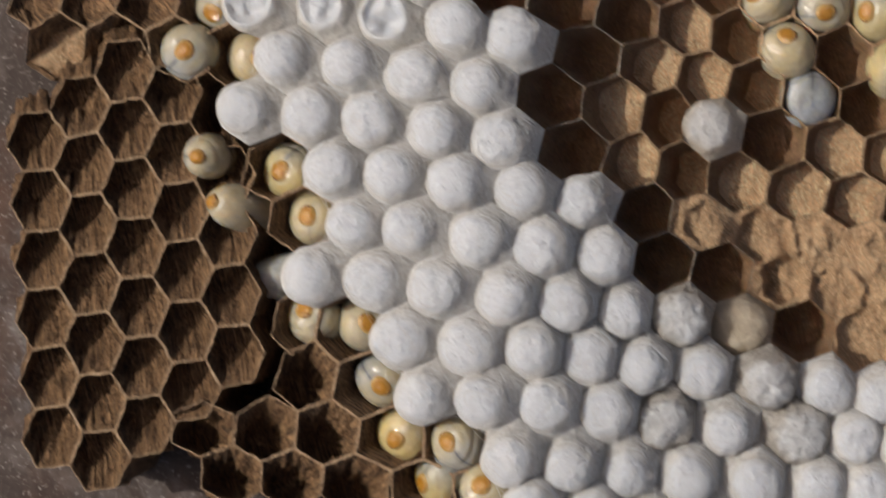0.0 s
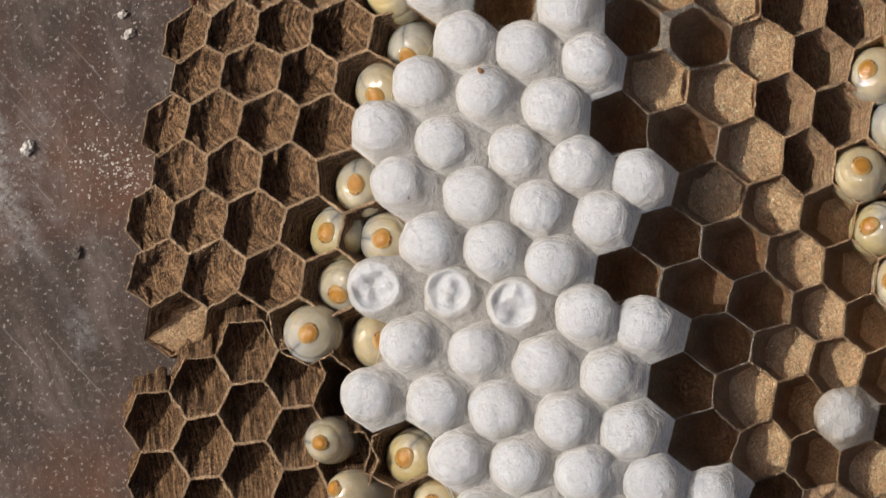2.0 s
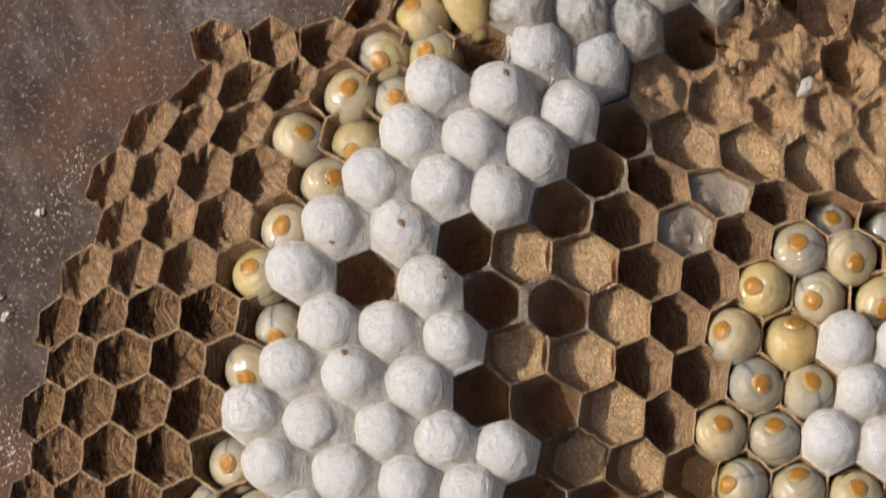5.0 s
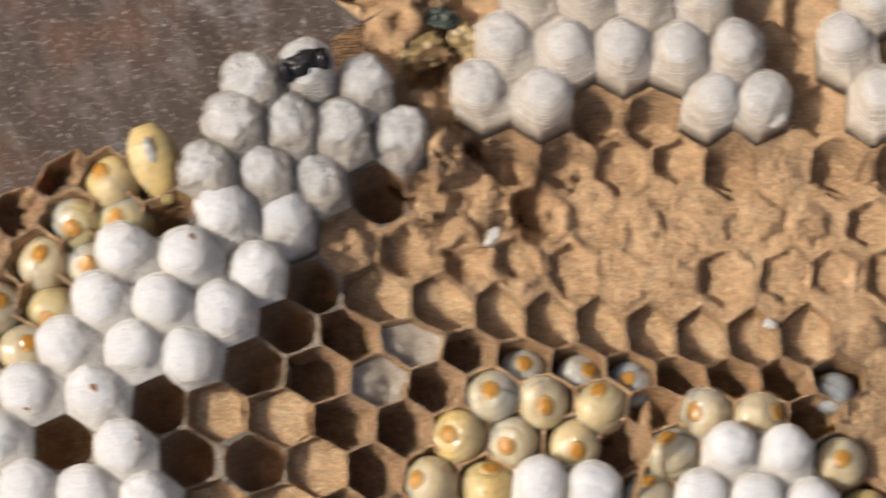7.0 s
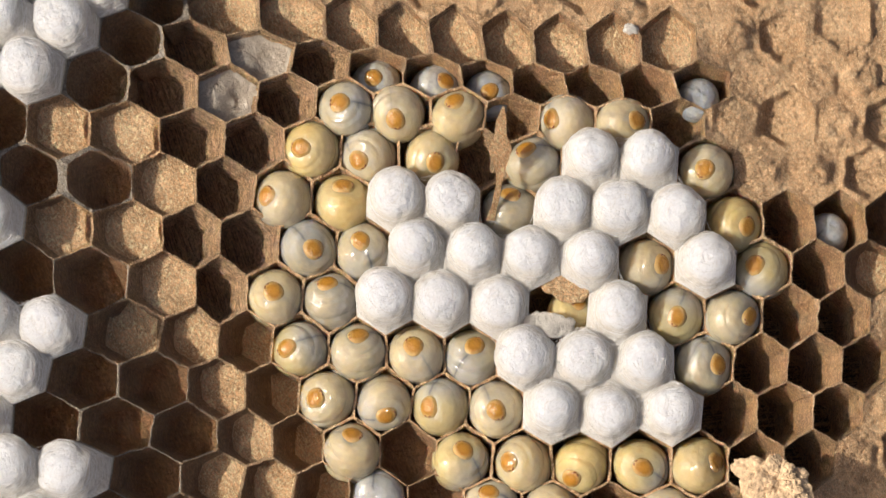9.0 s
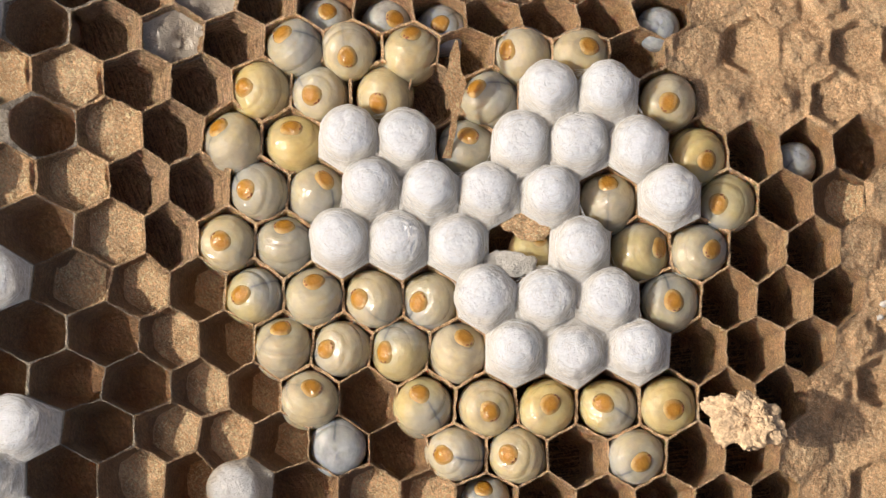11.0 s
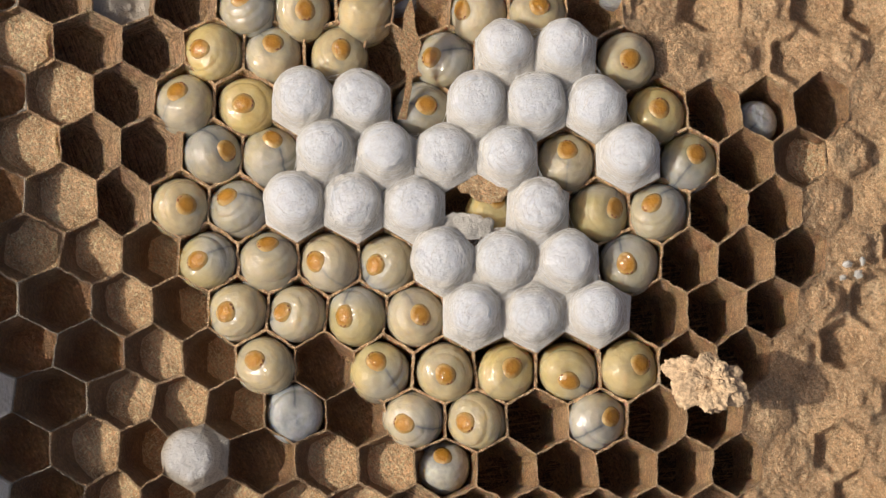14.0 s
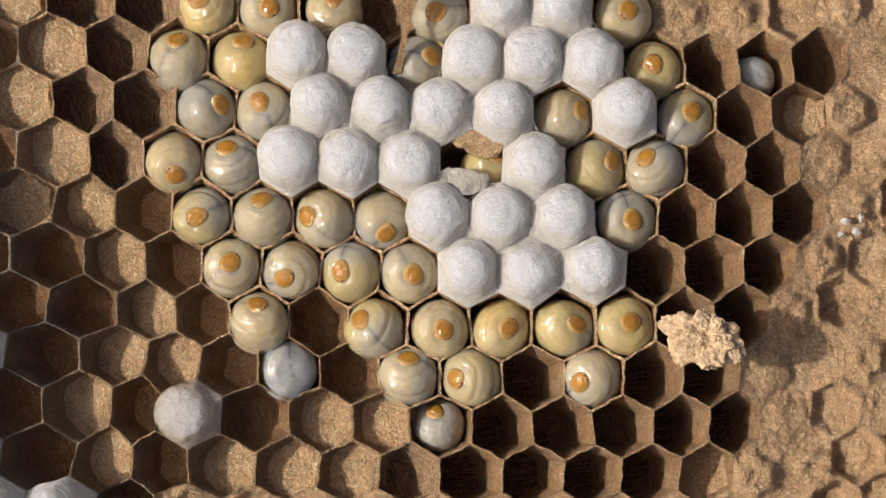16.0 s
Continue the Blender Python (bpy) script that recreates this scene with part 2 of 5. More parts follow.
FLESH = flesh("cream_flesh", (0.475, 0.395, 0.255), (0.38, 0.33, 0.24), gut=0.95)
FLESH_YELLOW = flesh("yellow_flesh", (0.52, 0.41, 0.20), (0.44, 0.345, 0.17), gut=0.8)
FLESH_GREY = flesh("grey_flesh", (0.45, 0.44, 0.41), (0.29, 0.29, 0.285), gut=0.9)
HEAD = head_skin("amber_head", (0.39, 0.18, 0.018), (0.46, 0.33, 0.15))
FACE = head_skin("pale_face", (0.42, 0.24, 0.05), (0.33, 0.14, 0.02))


def plain(name, colour, rough=0.6, spread=0.25, scale=900):
    m, t, b = surface(name, rough, 0.35)
    f = noise_tex(t, scale, 4, place_of(t))
    lo, hi = tuple(c * (1 - spread) for c in colour), tuple(min(1, c * (1 + spread)) for c in colour)
    t.links.new(ramp(t, f, [(0.3, lo), (0.7, hi)]), b.inputs["Base Color"])
    bump(t, b, f, 0.0003, 0.6)
    return m


GUT = plain("dark_gut", (0.30, 0.29, 0.26), 0.2)
JAW = plain("brown_jaw", (0.20, 0.06, 0.02), 0.35)
STAIN = plain("brown_stain", (0.22, 0.115, 0.055), 0.7)
DUST = plain("pale_dust", (0.47, 0.44, 0.40), 0.9)
GRIT = plain("dark_grit", (0.10, 0.085, 0.07), 0.9)
SHELL = plain("black_shell", (0.012, 0.011, 0.012), 0.18)


def tabletop_material():
    m, t, b = surface("worn_brown_tabletop", 0.65, 0.1)
    pos = place_of(t)
    big = noise_tex(t, 16, 5, pos, 0.6)
    mid = noise_tex(t, 110, 8, stretched(t, pos, (1.5, 0.7, 1), (0, 0, 0.35)), 0.75, 0.5)
    rust = ramp(t, noise_tex(t, 34, 5, pos, 0.6), [(0.5, (0, 0, 0)), (0.7, (1, 1, 1))])
    col = ramp(t, big, [(0.3, (0.046, 0.034, 0.030)), (0.7, (0.08, 0.064, 0.057))])
    col = mixed(t, 0.55, col, ramp(t, mid, [(0.34, (0.03, 0.021, 0.017)), (0.50, (0.077, 0.057, 0.048)), (0.68, (0.20, 0.165, 0.145))]))
    col = mixed(t, mixed(t, 0.6, (0, 0, 0), rust), col, (0.15, 0.07, 0.04))
    dirt = noise_tex(t, 1300, 5, pos, 0.8)
    col = mixed(t, ramp(t, dirt, [(0.575, (0, 0, 0)), (0.64, (0.95, 0.95, 0.95))]), col, (0.38, 0.34, 0.30))
    scratch = noise_tex(t, 300, 2, stretched(t, pos, (6, 0.12, 1), (0, 0, 0.75)), 0.5)
    col = mixed(t, ramp(t, scratch, [(0.68, (0, 0, 0)), (0.75, (0.45, 0.45, 0.45))]), col, (0.28, 0.26, 0.24))
    film = mixed(t, 1.0, ramp(t, noise_tex(t, 42, 4, stretched(t, pos, (1, 0.45, 1), (0, 0, 0.5)), 0.65), [(0.52, (0, 0, 0)), (0.68, (1, 1, 1))]),
                 ramp(t, noise_tex(t, 700, 6, pos, 0.8), [(0.42, (0.1, 0.1, 0.1)), (0.58, (0.95, 0.95, 0.95))]), "MULTIPLY")
    col = mixed(t, film, col, (0.34, 0.33, 0.33))
    t.links.new(col, b.inputs["Base Color"])
    t.links.new(ramp(t, mid, [(0.3, (0.42, 0.42, 0.42)), (0.7, (0.7, 0.7, 0.7))]), b.inputs["Roughness"])
    n1 = bump(t, b, mid, 0.0006, 0.5)
    bump(t, b, dirt, 0.0002, 0.5, n1)
    return m


TABLETOP = tabletop_material()


# ---- small helpers ----
def part(name, bm, material, parent, label=""):
    """One mesh object out of a bmesh, under a thing or a part."""
    me = bpy.data.meshes.new(name)
    bm.to_mesh(me)
    bm.free()
    return part_mesh(name, me, material, parent, label)


def part_mesh(name, me, material, parent, label=""):
    if material is not None and not me.materials:
        for m in (material if isinstance(material, (list, tuple)) else [material]):
            me.materials.append(m)
    ob = new(name, me)
    if parent is not None:
        ob.parent = parent
    if label:
        ob["label"] = label
    return ob


def smooth(bm):
    for f in bm.faces:
        f.smooth = True
    return bm


def fuzz(p, scale, seed=0.0):
    """Smooth noise between about -1 and 1 at a point in metres."""
    return noise.noise(Vector((p[0] * scale + seed, p[1] * scale - seed, (p[2] if len(p) > 2 else 0) * scale)))


# ---- the plan of the comb, in millimetres: rows of cells, three neighbours meeting at each corner ----
# E, B empty cell; D deep dark cell; T shallow cell with a tan floor; C half-broken cell; F bare floor;
# L larva; G grey larva; W silk cap; S silk film; M, Y soiled caps; X cap with a dark pupa; H torn-open cap; K tiny opening
CELLS = {}


def cell_row(row, first, kinds, xs, bend):
    """One row: the kinds of its cells, their x, and y as a smooth curve over the column."""
    for k, (kind, x) in enumerate(zip(kinds, xs)):
        a = (first + k) / 10
        y = 0.0
        for c in bend:
            y = y * a + c
        CELLS[(first + k, row)] = (x, y, kind)


cell_row(11, -6, "WWWWWFWFWFFF",
         [58.3, 67.1, 75.9, 84.7, 93.0, 102.2, 108.9, 120.5, 126.3, 134.6, 142.5, 150.4],
         [48.47, 58.79, -8.51, -9.79, -1.49, 127.05])
cell_row(10, -10, "WXWFWWCCWWFWWFFF",
         [20.9, 29.2, 36.7, 46.2, 53.9, 64.0, 72.3, 80.4, 89.2, 96.2, 105.6, 114.1, 122.4, 130.3, 138.2, 146.1],
         [34.52, 40.32, -4.27, -5.26, -3.46, 118.96])
cell_row(9, -10, "WWWWFCCFFCFCCWFFF",
         [18.0, 26.2, 33.0, 41.9, 50.3, 58.6, 66.3, 74.7, 83.3, 91.8, 99.5, 108.0, 117.8, 125.1, 133.8, 141.7, 149.5],
         [24.30, 27.93, -5.46, -5.34, -5.78, 112.07])
cell_row(8, -13, "ELEWWWDFFFFFFFFFFFFF",
         [-8.6, -2.8, 3.8, 13.8, 22.2, 29.6, 38.7, 46.3, 54.7, 62.8, 70.9, 79.1, 87.3, 95.5, 103.9, 112.5, 121.0, 129.3, 137.2, 145.1],
         [2.71, -0.96, -3.37, 6.90, -5.07, 103.26])
cell_row(7, -15, "EEELLBWWFFFFFFFFFFFFF",
         [-31.2, -23.3, -15.8, -8.4, -0.9, 6.9, 17.0, 25.5, 33.4, 42.2, 50.9, 59.2, 67.1, 74.9, 82.8, 90.7, 98.8, 107.1, 115.7, 124.4, 132.6],
         [-5.56, -18.05, -7.89, 14.40, -4.52, 94.58])
cell_row(6, -15, "EEELLWWWDTTTTTTTTTFFFFFF",
         [-33.4, -25.9, -19.8, -13.5, -6.5, 2.6, 11.8, 20.7, 26.9, 35.6, 48.5, 55.7, 62.8, 70.4, 78.1, 85.4, 93.3, 100.6, 110.7, 119.0, 127.5, 135.6, 143.2, 150.8],
         [-4.12, -12.41, 0.82, 19.73, -6.56, 85.29])
cell_row(5, -15, "EEELLWWWDBSBGGGBBBGFFFFF",
         [-42.0, -36.5, -29.5, -21.2, -12.5, -2.2, 6.6, 15.3, 23.5, 33.5, 42.5, 50.7, 58.8, 67.5, 75.2, 82.1, 90.5, 98.6, 106.4, 114.6, 122.7, 130.6, 138.3, 145.9],
         [-2.32, -5.80, 4.01, 12.18, -10.88, 80.85])
cell_row(4, -15, "EEEELWWWDBSBLLLBLLBFFFFFF",
         [-47.5, -41.2, -33.5, -25.3, -17.0, -7.7, 1.9, 10.1, 18.5, 28.2, 37.0, 45.1, 54.0, 61.4, 70.2, 77.8, 86.1, 94.3, 102.6, 110.2, 118.4, 126.2, 133.9, 141.5, 149.1],
         [2.37, 1.32, -1.17, 3.22, -10.20, 76.69])
cell_row(3, -14, "EEELWWDTTBBLLLBLWWLFFFFF",
         [-45.9, -39.2, -31.4, -22.9, -13.8, -4.1, 4.0, 11.5, 20.9, 31.4, 40.2, 48.4, 56.7, 65.9, 72.8, 80.7, 88.8, 96.8, 106.1, 113.9, 121.9, 129.6, 137.2, 144.7],
         [1.82, 0.64, -0.49, 2.45, -11.18, 70.81])
cell_row(2, -14, "EEELWHWDDTBLLWWLWWWLBGDFF",
         [-51.5, -44.1, -36.3, -27.5, -19.2, -10.7, 0.1, 7.7, 18.0, 27.8, 35.6, 43.7, 52.5, 59.9, 68.1, 76.7, 83.9, 92.4, 100.4, 109.5, 117.0, 124.4, 131.8, 140.4, 147.8],
         [3.67, 2.21, -2.96, 1.04, -10.93, 63.95])
cell_row(1, -14, "EEEELWWWTTBBLLWWWWLWLBTFFF",
         [-55.6, -49.4, -42.1, -33.9, -25.4, -14.7, -5.9, 3.3, 10.6, 20.4, 30.0, 38.1, 46.8, 54.8, 62.4, 70.7, 78.9, 87.6, 96.0, 103.8, 113.3, 121.2, 129.0, 136.2, 143.6, 150.9],
         [2.37, 0.38, -1.31, 2.59, -11.45, 57.53])
cell_row(0, -13, "EEELWWWDDTBLLWWWHWLLBBFFF",
         [-53.9, -46.1, -37.5, -29.8, -20.6, -11.4, -1.8, 5.4, 15.1, 26.6, 33.6, 41.4, 49.5, 56.9, 65.2, 73.7, 82.9, 90.8, 100.0, 108.1, 116.3, 124.3, 131.8, 139.3, 146.7],
         [3.39, 0.27, -3.50, 2.88, -10.80, 50.73])
cell_row(-1, -13, "EEEEWWWWWTTBLLLLWWWLBBBFFF",
         [-58.3, -51.7, -43.9, -36.2, -26.1, -17.3, -7.1, 1.9, 10.4, 18.5, 29.5, 36.5, 44.5, 52.9, 61.4, 69.5, 76.8, 85.3, 94.2, 103.4, 111.7, 119.5, 127.3, 134.8, 142.3, 149.6],
         [2.99, -0.54, -2.83, 3.58, -11.20, 43.97])
cell_row(-2, -12, "EEELWWWWDDTBLLLLWWWBBBFFF",
         [-56.6, -48.8, -41.0, -32.5, -23.2, -13.2, -3.7, 5.1, 12.8, 23.5, 32.2, 39.9, 47.8, 56.1, 64.4, 72.5, 80.1, 88.7, 97.4, 106.6, 114.4, 122.2, 130.1, 137.6, 145.0],
         [1.41, -1.88, 0.69, 4.83, -13.06, 37.44])
cell_row(-3, -12, "EEELLWWWDDDTBLDLLLLLBBFFFF",
         [-60.5, -53.6, -45.4, -36.3, -28.8, -18.7, -10.0, -1.2, 6.6, 18.0, 27.3, 35.8, 42.5, 50.8, 58.8, 66.7, 75.8, 84.3, 93.1, 101.6, 109.7, 118.0, 125.2, 132.8, 140.2, 147.4],
         [0.12, -1.27, 3.91, 3.88, -15.08, 30.86])
cell_row(-4, -11, "EEELWWWWWDTTBGDLLBLBBFFFFF",
         [-59.3, -51.5, -43.3, -34.8, -25.9, -15.7, -6.8, 3.0, 11.4, 20.2, 31.1, 39.0, 46.0, 54.1, 62.5, 70.7, 79.5, 87.6, 96.2, 104.3, 113.2, 120.3, 127.9, 135.3, 142.5, 149.5],
         [0.22, -0.60, 4.66, 1.11, -15.85, 25.47])
cell_row(-5, -10, "CCLLWWWWDTBMDTTGBBBBBFFFFF",
         [-56.9, -48.2, -38.0, -30.3, -21.6, -12.2, -2.8, 6.4, 15.7, 25.5, 32.4, 39.0, 48.8, 58.6, 66.1, 74.3, 82.7, 91.0, 99.6, 107.7, 114.7, 122.9, 130.3, 137.5, 144.5, 151.3],
         [0.64, -0.21, 3.25, -0.27, -14.73, 19.19])
cell_row(-6, -6, "WWWWWDTBTTTBBBBBKFFFFF",
         [-27.2, -17.9, -9.0, 0.3, 9.3, 19.0, 28.7, 34.2, 43.7, 52.2, 60.8, 69.2, 77.4, 86.8, 94.6, 102.8, 110.9, 117.9, 125.3, 132.5, 139.6, 146.3],
         [5.15, -10.49, 5.69, 3.91, -15.10, 12.40])
cell_row(-7, -5, "LWWWWWDFFFFFFFFFFFFF",
         [-24.5, -14.7, -6.2, 3.1, 12.5, 20.7, 29.7, 38.1, 46.7, 55.4, 63.9, 72.4, 80.8, 89.1, 97.3, 105.2, 112.9, 120.3, 127.6, 134.6],
         [4.39, -11.81, 13.24, -2.98, -14.94, 7.12])
cell_row(-8, -4, "LWWWWWDDFFFF",
         [-20.8, -11.3, -3.2, 6.3, 15.5, 24.1, 31.4, 41.8, 49.7, 58.5, 67.0, 75.3],
         [7.85, -12.14, 8.59, -3.39, -12.69, 0.64])
cell_row(-9, -3, "WWWWWWWYDFFF",
         [-17.5, -8.4, 0.7, 9.9, 18.2, 26.9, 34.6, 43.4, 53.9, 61.6, 69.8, 78.0],
         [49.50, -64.47, 17.04, 3.05, -12.19, -6.34])
cell_row(-10, -3, "LLWWWWWWWWWW",
         [-21.2, -14.2, -4.6, 4.7, 13.9, 22.0, 29.7, 37.6, 47.1, 56.2, 63.6, 72.7],
         [-1.01, 12.87, -10.99, -1.92, -8.34, -13.34])
cell_row(-11, -2, "ELWWWWWWWWWW",
         [-19.9, -10.9, -1.8, 7.1, 15.9, 24.7, 32.6, 41.3, 52.0, 60.3, 67.5, 75.4],
         [-68.41, 126.35, -69.21, 6.87, -6.98, -20.58])
cell_row(-12, -3, "EEELLWWWWWWWWW",
         [-35.1, -25.7, -17.1, -7.7, 1.3, 10.7, 19.4, 27.6, 35.5, 45.4, 54.5, 62.2, 70.3, 78.1],
         [2.24, -15.53, 20.94, -6.99, -9.35, -27.59])
cell_row(-13, -2, "EEELLWWWWWWWW",
         [-30.6, -22.0, -13.0, -2.4, 5.4, 13.7, 22.1, 30.5, 39.3, 48.1, 56.7, 65.0, 72.9],
         [-41.85, 74.44, -27.40, -8.25, -5.76, -33.91])


# the torn corner beside the soiled caps, and the row beyond it
for key, x, y, kind in (((-8, 11), 41.6, 133.2, "F"), ((-7, 11), 49.8, 131.6, "F"), ((-9, 12), 37.4, 142.4, "F"), ((-8, 12), 45.6, 141.2, "F"), ((-7, 12), 53.8, 139.8, "F"),
                        ((-6, 12), 62.2, 138.6, "W"), ((-5, 12), 71.0, 137.6, "W"), ((-4, 12), 79.8, 136.6, "W"), ((-3, 12), 88.6, 135.6, "W"),
                        ((-2, 12), 97.2, 134.8, "F"), ((-1, 12), 105.6, 134.0, "F"), ((0, 12), 113.8, 133.4, "W"), ((1, 12), 122.0, 132.8, "F")):
    CELLS[key] = (x, y, kind)


STEPS = ((1, 0), (0, 1), (-1, 1), (-1, 0), (0, -1), (1, -1))


LEANS = ((-60, -0.65), (0, -0.55), (15, -0.5), (25, -0.3), (35, 0.05), (60, 0.06), (90, 0.1), (130, 0.32))


def along(table, x):
    """A value that changes evenly between the steps of a table."""
    for (x0, v0), (x1, v1) in zip(table, table[1:]):
        if x < x1:
            return v0 + (v1 - v0) * max(0.0, (x - x0) / (x1 - x0))
    return table[-1][1]


def lean(x, y):
    """How far a cell's mouth leans out over its base, per millimetre of height: the cells fan out."""
    v = Vector((along(LEANS, x), 0.0065 * (y - 14)))
    return v * min(1.0, 0.72 / max(v.length, 1e-6))


HEIGHTS = ((-70, 15.5), (-60, 17.0), (-45, 20.5), (-10, 23.0), (10, 23.0), (25, 18.0), (40, 13.8), (55, 12.2), (80, 11.6), (300, 11.0))


def mouth_height(x, y):
    """Height of the cell mouths above the table."""
    z = along(HEIGHTS, x)
    if y > 85:
        z -= min(6.0, 0.11 * (y - 85)) * max(0.0, min(1.0, (40 - x) / 60))
    return z + 0.5 * fuzz((x * MM, y * MM), 60)


DROP = {"F": 4.4, "T": 2.0, "K": 2.0, "C": 0.5}
DEPTH = {"E": 8.0, "B": 8.0, "D": 5.8, "T": 3.3, "S": 6.0, "H": 5.5, "L": 8.5, "G": 8.5, "C": 6.5, "K": 4.0}


class Comb:
    """A patch of cells with its own corners."""

    def __init__(self, cells, turn=-8.0, rise=0.0):
        self.cells, self.turn, self.rise = cells, turn, rise

    def centre(self, key):
        return Vector(self.cells[key][:2])

    def near(self, key, k):
        c = self.centre(key)
        a, b = key[0] + STEPS[k][0], key[1] + STEPS[k][1]
        if (a, b) in self.cells:
            return self.centre((a, b)), self.cells[(a, b)][2]
        a, b = key[0] - STEPS[k][0], key[1] - STEPS[k][1]
        if (a, b) in self.cells:
            d = c - self.centre((a, b))
            return c + d * (min(8.6, max(6.5, d.length)) / d.length), None
        ang = radians(60 * k + self.turn)
        return c + 8.2 * Vector((math.cos(ang), math.sin(ang))), None

    def corners(self, key):
        """The six corners of the cell's mouth, and whether each side is open to the outside."""
        c, kind = self.centre(key), self.cells[key][2]
        near = [self.near(key, k) for k in range(6)]
        out, bare = [], []
        for k in range(6):
            (p, pk), (q, qk) = near[k], near[(k + 1) % 6]
            v = (c + p + q) / 3
            v = v + 0.45 * Vector((fuzz((v.x * MM, v.y * MM), 700, 1.9), fuzz((v.x * MM, v.y * MM), 700, 8.3)))
            drop = 0.0
            for one, at in ((kind, c), (pk or kind, p), (qk or kind, q)):      # broken tubes lie open on their lower side
                if one == "T" and 50 < at.y < 80 and at.x < 32:      # torn right down
                    drop += 3.4 / 3
                    continue
                drop += (DROP["F"] if one == "C" and at.x > 5 and at.y > v.y + 1.0 else DROP.get(one, 0.0)) / 3
            if "F" in (kind, pk, qk):
                drop += 0.9 * fuzz((v.x * MM, v.y * MM), 140, 3.1)
            if "T" in (kind, pk, qk):      # torn down unevenly
                drop += 1.5 * fuzz((v.x * MM, v.y * MM), 230, 14.0)
            z = mouth_height(v.x, v.y) - drop + 0.35 * fuzz((v.x * MM, v.y * MM), 420, 7.7) + self.rise
            out.append(Vector((v.x, v.y, z)))
            bare.append(near[(k + 1) % 6][1] is None)
        return out, bare
MAIN = Comb(CELLS)

# ---- setting ----
bm = bmesh.new()
bmesh.ops.create_grid(bm, x_segments=60, y_segments=60, size=0.45)
for v in bm.verts:
    v.co += Vector((0.03, 0.05, 0.00025 * fuzz(v.co, 14)))
low = bmesh.ops.extrude_face_region(bm, geom=bm.faces[:])
for v in [g for g in low["geom"] if isinstance(g, bmesh.types.BMVert)]:
    v.co.z -= 0.02
bmesh.ops.recalc_face_normals(bm, faces=bm.faces[:])
tabletop = part("tabletop", smooth(bm), TABLETOP, None)
tagged(tabletop, "worn grey-brown tabletop with rust, scratches and pale dust", "tabletop", kind="structure")

bm = bmesh.new()
bmesh.ops.create_grid(bm, x_segments=8, y_segments=8, size=20)
for v in bm.verts:
    v.co.z = -0.74
ground = part("ground", bm, plain("bare_earth", (0.22, 0.17, 0.125), 0.9, 0.35, 6), None)
tagged(ground, "plain brown bare earth below the tabletop", "ground", kind="structure")

comb = tagged(new("hornet_comb"), "brown paper hornet comb with open and silk-capped cells", "hornet comb")


def walls_of(x, y, kind):
    if kind in "D":
        return PAPER_DEEP
    if kind == "C" and x > 5:
        return PAPER_TUBE
    if kind == "F":
        return PAPER_TAN
    if kind == "L" and x > 40:      # the newest walls, pale and thin
        return PAPER_FRESH
    if kind == "T" and 50 < y < 80 and x < 32:
        return PAPER_WARM
    if (kind == "T" and y < 80) or (kind == "B" and x < 50 and y < 48):
        return PAPER_DEEP
    if kind in "BTS" and 8 < x < 75:
        return PAPER_STRIPED
    return PAPER_STRIPED if kind == "E" and y > 78 else PAPER_BROWN if (x < 8 and y < 72) or kind == "E" else PAPER_WARM


SPLIT = 8      # pieces along each side of a mouth


